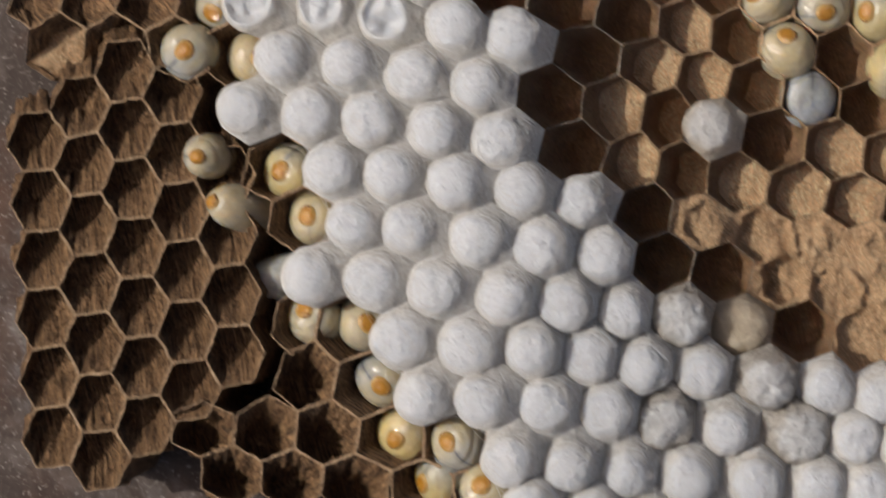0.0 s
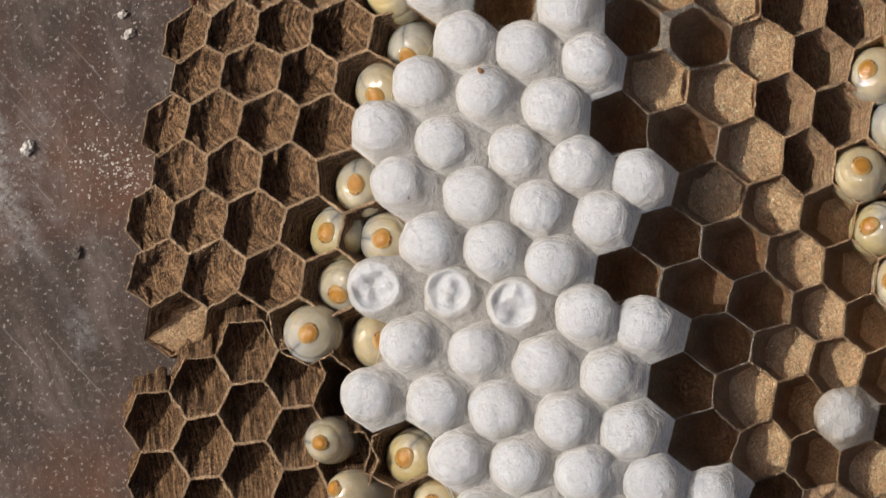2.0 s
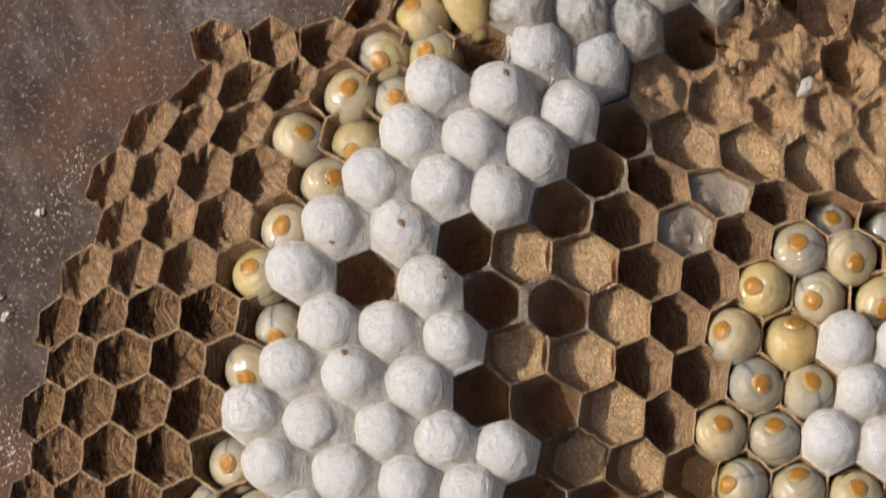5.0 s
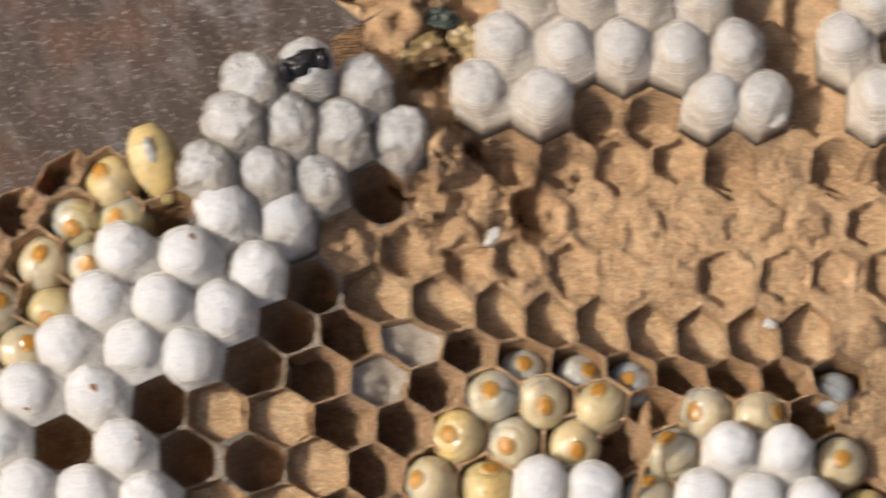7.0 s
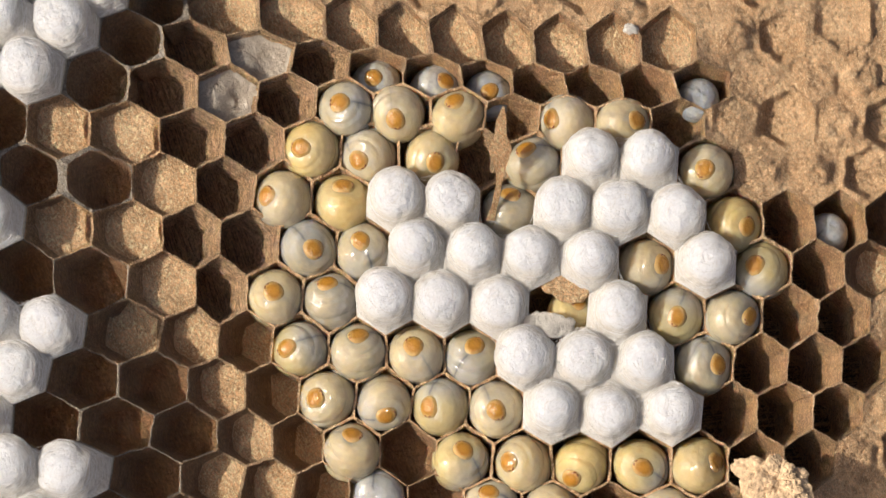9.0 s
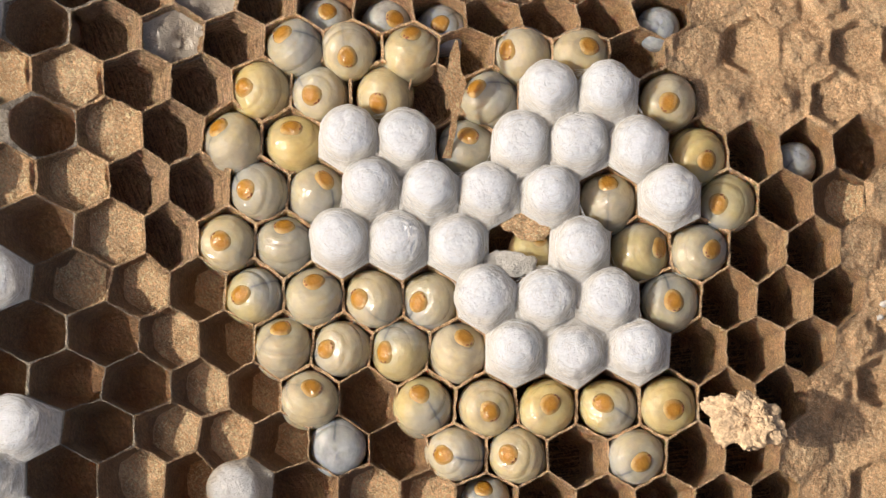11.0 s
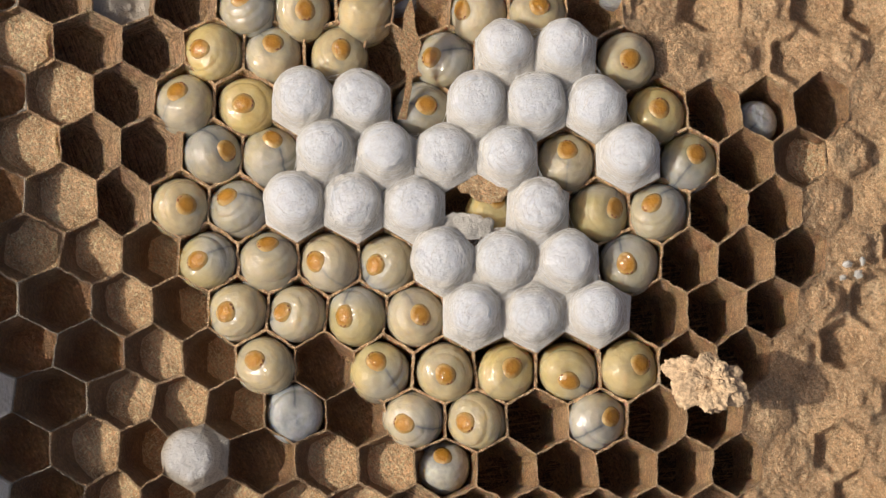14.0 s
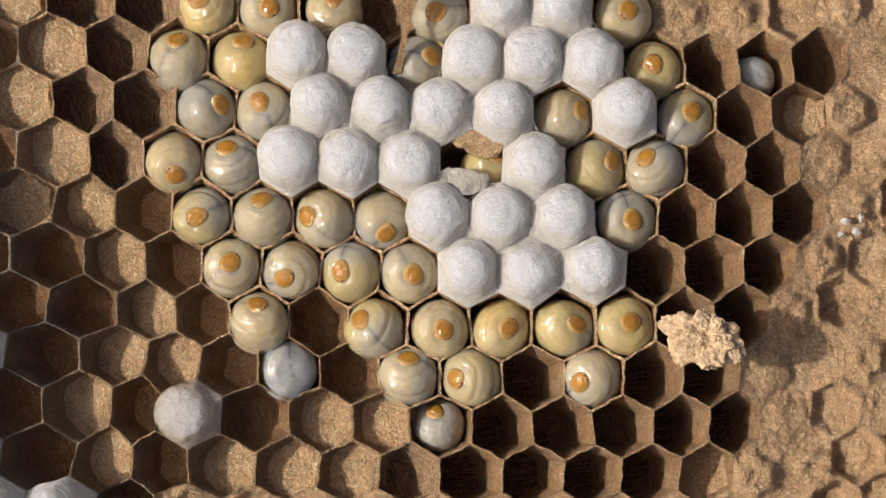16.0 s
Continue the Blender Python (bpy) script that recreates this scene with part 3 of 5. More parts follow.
def cell_mesh(patch, key):
    """One paper cell: ragged rim, leaning walls with growth layers, dished floor, outer skirt at the comb's edge."""
    x, y, kind = patch.cells[key]
    c = patch.centre(key)
    corners, bare = patch.corners(key)
    depth = DEPTH.get(kind, 8.0)
    if kind == "E" and patch is MAIN:     # the youngest cells, at the edge, are shallow
        depth = min(6.5, 2.6 + 1.0 * max(0, key[0] + key[1] / 2 + 13.0))
    elif kind == "E":
        depth = 5.0
    ln = lean(x, y)
    hang = ln if kind != "E" else lean(x, y) * (0.15 if patch is MAIN else 0.35)      # how the outside of the comb stands
    if kind == "E":      # these open up and to the side; the turned piece the other way
        ln = Vector((0.1, -0.72)) if patch is not MAIN else Vector((0.36, 0.2)) if y > 0 else Vector((0.12, 0.3))
        if patch is MAIN and y < 0:
            depth = 8.5
    elif kind == "B":
        ln = Vector((-0.4, 0.05)) if x < 50 and y < 48 else Vector((0.44, 0.18)) if 8 < x < 75 else ln + Vector((0.16, 0.06))
        depth = 7.0 if x < 50 and y < 48 else 6.8 if x < 75 else 6.4 if y > 66 else 10.8
    elif kind == "T" and y < 80:      # its smooth near wall shows, and the floor beyond it
        ln, depth = Vector((-0.48, 0.05)), 3.3 + 0.9 * noise.noise(Vector((key[0] * 0.7, key[1] * 1.3, 4.0))) - (1.5 if y > 50 and x < 32 else 0.0)
    wall = walls_of(x, y, kind)
    bm = bmesh.new()
    uv = bm.loops.layers.uv.new("depth")
    zc = sum(v.z for v in corners) / 6 if kind != "C" else max(v.z for v in corners)
    depth = min(depth, zc - 0.6)
    thick = 0.2 if kind in "ETL" else 0.13
    outer, around = [], []
    run = 0.0
    for k in range(6):
        p, q = corners[k], corners[(k + 1) % 6]
        for s in range(SPLIT):
            f = s / SPLIT
            v = p.lerp(q, f)
            sag = (-0.25 if kind != "T" else -0.8) * math.sin(math.pi * f) + (0.3 if kind != "E" or y < 80 else 1.2) * fuzz((v.x * MM, v.y * MM), 1300 if kind != "E" or y < 80 else 700, 1.3)
            side = 0.28 * math.sin(math.pi * f)
            outer.append(Vector((v.x + side * fuzz((v.x * MM, v.y * MM), 650, 21.0), v.y + side * fuzz((v.x * MM, v.y * MM), 650, 27.0), v.z + sag)))
            around.append((run + f * (q - p).length))
        run += (q - p).length
    n = len(outer)
    seed = 0.37 * key[0] + 0.91 * key[1]
    if kind == "C":     # the lower side is broken away
        for v in outer:
            low = max(0.0, min(1.0, (c.y - v.y + 1.6) / 3.6))
            v.z -= low * low * (3 - 2 * low) * ((0.6 if x > 5 else 3.6) + 0.8 * fuzz((v.x * MM, v.y * MM), 300, 2.0))
    rings = [[(v, 0.0) for v in outer]]
    inset = []
    for v in outer:
        d = Vector((c.x - v.x, c.y - v.y, 0)).normalized()
        if kind in "DHC":      # old cells are spun round with silk, thick in the corners
            far, mean, soft = math.hypot(v.x - c.x, v.y - c.y), *((4.1, 0.85) if kind == "C" and x > 5 else (4.15, 0.6) if y > 60 and x < 42 else (4.35, 0.16))
            inset.append(Vector((c.x - d.x * min(far - 0.1, (1 - soft) * far + soft * mean), c.y - d.y * min(far - 0.1, (1 - soft) * far + soft * mean), v.z - 0.12)))
            continue
        t = thick * (1 + 0.45 * fuzz((v.x * MM, v.y * MM), 900, seed))
        inset.append(Vector((v.x + d.x * t, v.y + d.y * t, v.z - 0.02)))
    rings.append([(v, 0.0) for v in inset])
    narrow = 0.95 if kind == "T" else (0.55 if patch is MAIN else 0.9) if kind == "E" else 0.88 if kind in "DB" else 0.93
    levels = [0.03] + [k / 26 for k in range(2, 27)] if kind in "EBC" else [0.06, 0.3, 0.6, 0.9, 1.0]
    floor_z = zc - depth
    for lv in levels:
        ring = []
        for v, u in zip(inset, around):
            z = v.z + (floor_z - v.z) * lv
            h = v.z - z
            f = 1 - (1 - narrow) * lv - (0.14 if lv == 1.0 and kind != "T" else 0.0)
            px = c.x + (v.x - c.x) * f - ln.x * h
            py = c.y + (v.y - c.y) * f - ln.y * h
            w = 0.3 * lv * fuzz((px * MM, py * MM, z * MM), 380, seed)
            if kind in "EBC" and wall is not PAPER_DEEP and lv < 1.0:      # growth ridges
                bow = 0.8 * noise.noise(Vector((u * 0.35, seed, 2.0))) + 0.35 * noise.noise(Vector((u * 1.1, seed, 6.0)))
                across, along_ = (h, u) if patch is MAIN else (u, h)
                if patch is MAIN and kind == "E":      # the layers run across the comb, from edge to edge
                    across, along_, bow = px + 0.25 * py + 0.3 * h, 2.0 * py, 0.4 * bow
                ridge = noise.noise(Vector((across * 1.6 + bow, along_ * 0.07, seed * 3))) + 0.7 * noise.noise(Vector((across * 3.0 + bow, along_ * 0.15, seed * 7)))
                out = (0.95 if kind == "E" else 0.5 if x < 75 else 0.15) * min(1, 3 * lv) * ridge
                far = max(1.0, math.hypot(c.x - v.x, c.y - v.y))
                px += (c.x - v.x) / far * out
                py += (c.y - v.y) / far * out
            ring.append((Vector((px + w, py - w, z - (0.35 if lv == 1.0 else 0.0))), h))
        rings.append(ring)
    made = [[bm.verts.new(v * MM) for v, h in ring] for ring in rings]

    def quad(r, i, slot):
        j = (i + 1) % n
        f = bm.faces.new((made[r][i], made[r][j], made[r + 1][j], made[r + 1][i]))
        f.material_index, f.smooth = slot, slot != 1
        for loop, (rr, ii) in zip(f.loops, ((r, i), (r, j), (r + 1, j), (r + 1, i))):
            u = around[ii] if ii or i == 0 else run
            if patch is MAIN and kind == "E":
                q = rings[rr][ii][0]
                loop[uv].uv = (q.y + seed, q.x + 0.25 * q.y + 0.45 * rings[rr][ii][1] + seed)
                continue
            loop[uv].uv = (u + seed * 7, rings[rr][ii][1] + seed * 3) if patch is MAIN else (rings[rr][ii][1] + seed * 3, u + seed * 7)

    for r in range(len(rings) - 1):
        for i in range(n):
            quad(r, i, 1 if r == 0 else (2 if r == len(rings) - 2 else 0))
    mid = sum((v for v, h in rings[-1]), Vector()) / n
    ring2 = []
    for v, h in rings[-1]:
        w = v.lerp(mid, 0.5)
        w.z += (0.7 if kind != "T" else 0.5) * fuzz((w.x * MM, w.y * MM), 420, seed) - 0.2
        ring2.append(bm.verts.new(w * MM))
    hub = bm.verts.new((mid + Vector((0, 0, -0.25))) * MM)
    for i in range(n):
        j = (i + 1) % n
        for f in (bm.faces.new((made[-1][i], made[-1][j], ring2[j], ring2[i])), bm.faces.new((ring2[i], ring2[j], hub))):
            f.material_index, f.smooth = 2, True
            for loop in f.loops:
                loop[uv].uv = (loop.vert.co.y * 1000, loop.vert.co.x * 1000 + 0.25 * loop.vert.co.y * 1000)
    for k in range(6):
        if bare[k]:     # the outside of the comb, down to the table
            for s in range(SPLIT):
                i, j = (k * SPLIT + s) % n, (k * SPLIT + s + 1) % n
                foot = []
                for idx in (i, j):
                    v = outer[idx]
                    h = max(0.0, v.z - 0.3)
                    m1 = Vector((c.x + (v.x - c.x) * 1.0 - hang.x * h * 0.5, c.y + (v.y - c.y) * 1.0 - hang.y * h * 0.5, v.z - h * 0.5))
                    m2 = Vector((v.x - hang.x * h, v.y - hang.y * h, v.z - h))
                    foot.append((m1, m2, h))
                a, b = made[0][i], made[0][j]
                for lvl in (0, 1):
                    d, e = bm.verts.new(foot[0][lvl] * MM), bm.verts.new(foot[1][lvl] * MM)
                    f = bm.faces.new((b, a, d, e))
                    f.material_index = 0
                    for loop in f.loops:
                        loop[uv].uv = (loop.vert.co.y * 1000, loop.vert.co.z * 1000)
                    a, b = d, e
    me = bpy.data.meshes.new("cell")
    bm.to_mesh(me)
    bm.free()
    floor = PAPER_PALE if kind == "T" or (kind == "B" and x < 50 and y < 48) else PAPER_TAN if kind in "CFK" else (PAPER_DEEP if kind in "D" else wall)
    for m in (wall, SILK_RIM if (kind == "H" or (kind == "D" and x < 42)) else PAPER_TUBE if kind == "C" and x > 5 else PAPER_TAN if (kind == "T" and y > 50 and x < 32) or (kind == "L" and x > 40) else PAPER_RIM, floor):
        me.materials.append(m)
    return me


CAPPED = "WMYX"
for patch_key in sorted(CELLS, key=lambda k: (-k[1], k[0])):
    if CELLS[patch_key][2] not in CAPPED + "F":
        part_mesh("cell", cell_mesh(MAIN, patch_key), None, comb)

# the bare floor where the cells were torn away: low mounds with traces of walls
def crumbly(x, y):
    """Roughness of torn pulp, in millimetres."""
    p = (x * MM, y * MM)
    rough = along(((40, 1.0), (62, 1.0), (75, 0.6), (300, 0.5)), x) + 1.3 * math.exp(-((x - 52) ** 2 + (y - 116) ** 2) / 150)      # most torn beside the capped corner
    return rough * (1.1 * fuzz(p, 150, 5.5) + 0.6 * fuzz(p, 420, 2.5)) + 0.36 * fuzz(p, 1050, 6.5) + 0.2 * fuzz(p, 2300, 4.4)


bm = bmesh.new()
uv = bm.loops.layers.uv.new("depth")
SIDE = 8
BARE = [k for k in sorted(CELLS) if CELLS[k][2] == "F"]
# what is left of each torn cell: a pit (depth below 0) or a mound, its width, and how far it sits off the middle
SCARS = []
for key in BARE:
    rnd = random.Random(key[0] * 57 + key[1] * 91 + 3)
    kind = rnd.random()
    high = -rnd.uniform(0.9, 2.6 if CELLS[key][0] < 105 else 1.9) if kind < (0.3 if CELLS[key][0] < 105 else 0.4) else rnd.uniform(0.6, 1.5) if kind < 0.75 else rnd.uniform(-0.4, 0.4)
    SCARS.append((CELLS[key][0] + rnd.uniform(-0.8, 0.8), CELLS[key][1] + rnd.uniform(-0.8, 0.8), high,
                  rnd.uniform(2.9, 3.9) if high < 0 else rnd.uniform(2.0, 3.0), rnd.uniform(0, 6.3)))


SCARS += [(54.3, 116.8, -4.5, 2.2, 1.0), (61.4, 107.0, -3.6, 3.2, 2.0), (46.5, 129.0, -4.0, 2.8, 3.0), (48.2, 115.6, 4.0, 4.0, 0.0), (43.0, 136.5, 3.0, 3.4, 0.0), (50.6, 134.2, -4.6, 2.0, 0.0), (47.0, 138.6, 1.8, 3.0, 0.0), (50.5, 104.0, 1.4, 2.6, 0.0), (57.0, 121.5, 1.8, 2.4, 0.0)]


def scar(x, y):
    """Relief of the torn cells at a place, in millimetres."""
    p = (x * MM, y * MM)
    loose = along(((60, 1.0), (80, 0.6), (105, 0.25), (300, 0.25)), x)      # cells further out kept more of their shape
    x += loose * (1.3 * fuzz(p, 260, 31.0) + 0.5 * fuzz(p, 800, 33.0))
    y += loose * (1.3 * fuzz(p, 260, 37.0) + 0.5 * fuzz(p, 800, 39.0))
    z = 0.0
    for cx, cy, high, wide, turn in SCARS:
        dx, dy = x - cx, y - cy
        if abs(dx) < 5 and abs(dy) < 5:
            d = math.hypot(dx, dy)
            d *= 1 + 0.07 * math.cos(6 * (math.atan2(dy, dx)) + 0.8)
            edge = 1.1 if high < 0 else 1.5
            f = max(0.0, min(1.0, (wide + edge / 2 - d) / edge))
            f = f * f * (3 - 2 * f)
            z += high * f * (1 - 0.1 * (dx + 0.4 * dy) if high < 0 else 1 - 0.25 * (d < 0.35 * wide))
            if high < 0:      # a low lip round the pit
                z += 0.55 * math.exp(-((d - wide - 0.55) / 0.45) ** 2) * max(0.0, 0.4 + 0.9 * math.cos(math.atan2(dy, dx) - turn))
    return z


for key in BARE:
    c = MAIN.centre(key)
    corners, bare = MAIN.corners(key)
    zc = sum(v.z for v in corners) / 6
    rings = []
    for f in (1.0, 0.94, 0.88, 0.82, 0.76, 0.7, 0.64, 0.58, 0.5, 0.42, 0.33, 0.23, 0.12):
        ring = []
        for k in range(6):
            for s in range(SIDE):
                v = corners[k].lerp(corners[(k + 1) % 6], s / SIDE)
                p = c.to_3d() + (Vector((v.x, v.y, 0)) - c.to_3d()) * f
                p.z = v.z * (f ** 2) + zc * (1 - f ** 2) + scar(p.x, p.y) + crumbly(p.x, p.y)
                ring.append(bm.verts.new(p * MM))
        rings.append(ring)
    n = len(rings[0])
    hub = bm.verts.new(Vector((c.x, c.y, zc + scar(c.x, c.y) + crumbly(c.x, c.y))) * MM)
    faces = []
    for r in range(len(rings) - 1):
        for i in range(n):
            faces.append(bm.faces.new((rings[r][i], rings[r][(i + 1) % n], rings[r + 1][(i + 1) % n], rings[r + 1][i])))
    for i in range(n):
        faces.append(bm.faces.new((rings[-1][i], rings[-1][(i + 1) % n], hub)))
    for f in faces:
        f.smooth = True
        for loop in f.loops:
            loop[uv].uv = (loop.vert.co.x * 1000, loop.vert.co.y * 1000)
bmesh.ops.remove_doubles(bm, verts=bm.verts[:], dist=0.00004)
bare_floor = part("bare_floor", bm, PAPER_TAN, comb, "torn tan paper floor with low mounds")
bare_floor["kind"] = "stuff"


# ---- silk caps ----
DENTED = {(-7, -4), (-6, -4), (-5, -4)}
SOILED = {(3, -9), (5, -10), (6, -11), (-10, 8), (-9, 8), (-10, 9), (-9, 9), (-10, 10), (4, -11), (-8, 8), (-8, 10), (-7, 9), (-8, 9)}
# profiles: share of the height, of the width, and how round the outline is
BELL = ((0.0, 1.0, 0.0), (0.06, 0.975, 0.4), (0.14, 0.945, 0.75), (0.26, 0.90, 0.95), (0.40, 0.84, 1.0), (0.54, 0.755, 1.0), (0.67, 0.675, 1.0), (0.785, 0.58, 1.0), (0.88, 0.465, 1.0), (0.945, 0.345, 1.0), (0.985, 0.19, 1.0))
DRUM = ((0.0, 1.0, 0.0), (0.06, 0.985, 0.2), (0.14, 0.965, 0.5), (0.25, 0.935, 0.85), (0.37, 0.90, 1.0), (0.49, 0.855, 1.0), (0.61, 0.79, 1.0), (0.72, 0.71, 1.0), (0.82, 0.61, 1.0), (0.905, 0.48, 1.0), (0.96, 0.33, 1.0), (0.99, 0.17, 1.0))
DOME = ((0.0, 1.0, 0.0), (0.06, 0.98, 0.3), (0.14, 0.955, 0.65), (0.26, 0.925, 0.9), (0.40, 0.88, 1.0), (0.53, 0.82, 1.0), (0.66, 0.74, 1.0), (0.78, 0.645, 1.0), (0.875, 0.52, 1.0), (0.945, 0.38, 1.0), (0.985, 0.2, 1.0))


def finer(profile, times):
    """The same profile with more steps, evenly between the given ones."""
    out = []
    for p, q in zip(profile, profile[1:]):
        out += [tuple(a + (b - a) * k / times for a, b in zip(p, q)) for k in range(times)]
    return out + [profile[-1]]


CAP_GRID = {}


def cap_mesh(patch, key):
    """A cocoon cap: six-sided at the mouth, round above, domed, leaning with its cell."""
    x, y, kind = patch.cells[key]
    c = patch.centre(key)
    corners, bare = patch.corners(key)
    ln = lean(x, y)
    rnd = random.Random(key[0] * 131 + key[1] * 17 + 5)
    soiled = key in SOILED
    cluster = 25 < x and y < 100
    tall = (3.6 if x < 25 else 3.7 if y < 100 else 2.7) + rnd.uniform(-0.5, 0.5)
    lift = 0.0 if kind in "MY" else 2.2 if cluster else 2.3 if y < 100 else 2.1      # the silk stands a little above the paper
    if kind in "MY":
        tall = 2.6
    elif soiled and y > 100:      # old caps, sunk into one another
        tall, lift = rnd.uniform(1.7, 2.5), 2.8
    size = (4.75 if soiled else 4.5 if y < 100 else 4.6) * rnd.uniform(0.93, 1.05)
    reach = 5.2 if cluster else 4.0 if y < 100 or soiled else 6.0
    aside = Vector((rnd.uniform(-0.35, 0.35), rnd.uniform(-0.35, 0.35)))
    zc = sum(v.z for v in corners) / 6
    bm = bmesh.new()
    rings = []
    per = 12
    uv = bm.loops.layers.uv.new("depth")
    wind = bm.loops.layers.uv.new("wind")
    level, wound = {}, {}
    run, last = 0.0, None
    seed = key[0] * 1.7 + key[1] * 5.3
    # a skirt runs a little way down into the cell
    for up, wide, round_ in [(-0.4, 0.995, 0.0)] + finer(DRUM if x < 25 and not soiled else DOME if cluster else BELL, 2):
        ring = []
        if last is not None:
            run += math.hypot((up - last[0]) * tall, (wide - last[1]) * size)
        last = (up, wide)
        for k in range(6):
            for s in range(per):
                v = corners[k].lerp(corners[(k + 1) % 6], s / per)
                d = Vector((v.x - c.x, v.y - c.y))
                r = d.length * (1 - round_) + size * round_
                d.normalize()
                h = up * tall
                base = v.z * (1 - round_) + zc * round_ + (lift if up >= 0 else 0.0)
                go = 0.5 * round_ + 0.5 * max(0.0, up) ** 0.8      # the cap's middle leans out over the mouth
                if y > 100 and not soiled and up >= 0:
                    go = 0.4 + 0.6 * go
                p = Vector((c.x + d.x * r * wide + (ln.x * reach + aside.x) * go, c.y + d.y * r * wide + (ln.y * reach + aside.y) * go, base + h))
                p.z -= 0.3 * (ln.x * d.x + ln.y * d.y) * r * wide * round_
                q = p * MM
                w = (0.5 if soiled else 0.26) * fuzz(q, 330, seed) + (0.3 if soiled else 0.14) * fuzz(q, 800, seed * 2) + (0.12 if soiled else 0.07) * fuzz(q, 2000, seed)
                w *= max(0.0, min(1.0, 5 * up))      # the rims of neighbouring caps meet
                p += Vector((d.x * w, d.y * w, 0.7 * w))
                if key in DENTED and up > 0.72:
                    p.z -= (up - 0.72) * 7.5 * (1 + 1.3 * fuzz(p * MM, 420, key[0] * 3.0))
                vert = bm.verts.new(p * MM)
                ring.append(vert)
                level[vert] = max(0.0, up)
                wound[vert] = (size * max(0.25, wide) * 2 * math.pi * (k * per + s) / (6 * per) + seed * 3, run)
        rings.append(ring)
    n = len(rings[0])
    top = Vector((c.x + ln.x * reach + aside.x, c.y + ln.y * reach + aside.y, zc + tall + lift))
    if key in DENTED:
        top.z -= 2.0
    hub = bm.verts.new(top * MM)
    level[hub], wound[hub] = 1.0, (seed * 3, run + 0.8)
    for r in range(len(rings) - 1):
        for i in range(n):
            bm.faces.new((rings[r][i], rings[r][(i + 1) % n], rings[r + 1][(i + 1) % n], rings[r + 1][i]))
    for i in range(n):
        bm.faces.new((rings[-1][i], rings[-1][(i + 1) % n], hub))
    # the cocoon is closed below, over the pale pupa
    inner = bm.verts.new(Vector((c.x, c.y, zc - 0.4 * tall + 0.6)) * MM)
    level[inner], wound[inner] = 0.0, (seed, 0.0)
    for i in range(n):
        bm.faces.new((rings[0][(i + 1) % n], rings[0][i], inner))
    for f in bm.faces:
        for loop in f.loops:
            q = loop.vert.co * 1000
            loop[uv].uv = (q.x, level[loop.vert])
            loop[wind].uv = wound[loop.vert]
    CAP_GRID[key] = [[v.co.copy() for v in ring] for ring in rings[2:]]
    return smooth(bm)


def strand(verts, faces, path, r):
    """Add one three-sided silk thread along the path."""
    first = len(verts)
    for k, p in enumerate(path):
        way = (path[min(k + 1, len(path) - 1)] - path[max(k - 1, 0)]).normalized()
        side = way.cross(Vector((0, 0, 1)))
        side = side.normalized() if side.length > 1e-6 else Vector((1, 0, 0))
        over = side.cross(way)
        thin = r * (0.4 if k in (0, len(path) - 1) else 1.0)
        verts += [p + side * thin, p + over * thin, p - side * thin]
    for k in range(len(path) - 1):
        a = first + 3 * k
        faces += [(a + i, a + (i + 1) % 3, a + 3 + (i + 1) % 3, a + 3 + i) for i in range(3)]


def threads_mesh(key, others):
    """Threads wound round a cap and across the furrows to its neighbours."""
    grid = CAP_GRID[key]
    n, high = len(grid[0]), len(grid)
    rnd = random.Random(key[0] * 57 + key[1] * 311 + 3)
    middle = sum(grid[high // 2], Vector()) / n
    verts, faces = [], []

    def on_cap(level, turn):
        level = max(0.0, min(high - 1.001, level))
        a, b = int(level), level - int(level)
        i, j = int(turn) % n, turn - int(turn)
        p = grid[a][i].lerp(grid[a][(i + 1) % n], j).lerp(grid[a + 1][i].lerp(grid[a + 1][(i + 1) % n], j), b)
        return p + (p - middle).normalized() * 0.03 * MM

    for k in range(140):
        level, turn = high * rnd.random() ** 1.3, rnd.uniform(0, n)
        span = rnd.uniform(8, 26) * (1 if rnd.random() < 0.5 else -1)
        climb, sway = rnd.uniform(-5, 5), rnd.uniform(0, 6.3)
        path = [on_cap(level + climb * f + 0.8 * math.sin(sway + 5 * f), turn + span * f) for f in (q / 13 for q in range(14))]
        strand(verts, faces, path, rnd.uniform(0.014, 0.03) * MM)
    for other in others:
        far = CAP_GRID[other]
        toward = (far[0][0] + far[0][n // 2] - grid[0][0] - grid[0][n // 2]).normalized()
        near = sorted(range(n), key=lambda i: -(grid[8][i] - middle).normalized().dot(toward))[:17]
        for k in range(26):
            low = rnd.randrange(1, 8)
            p = grid[low][rnd.choice(near)]
            level = far[max(0, low + rnd.randrange(-2, 3))]
            shift = rnd.choice((-1, 1)) * rnd.uniform(1.5, 4.5) * MM      # slantwise, along the furrow
            aim = p + Vector((-toward.y, toward.x, 0)) * shift
            q = min(level, key=lambda v: (v - aim).length)
            if (q - p).length > 6.0 * MM:
                continue
            wave = rnd.uniform(-1.5, 1.5) * MM
            path = [p.lerp(q, f) - Vector((0, 0, 0.5 * (q - p).length * f * (1 - f))) + toward * wave * f * (1 - f) for f in (0.0, 0.2, 0.4, 0.6, 0.8, 1.0)]
            strand(verts, faces, path, rnd.uniform(0.014, 0.03) * MM)
    me = bpy.data.meshes.new("silk_threads")
    me.from_pydata(verts, [], faces)
    return me


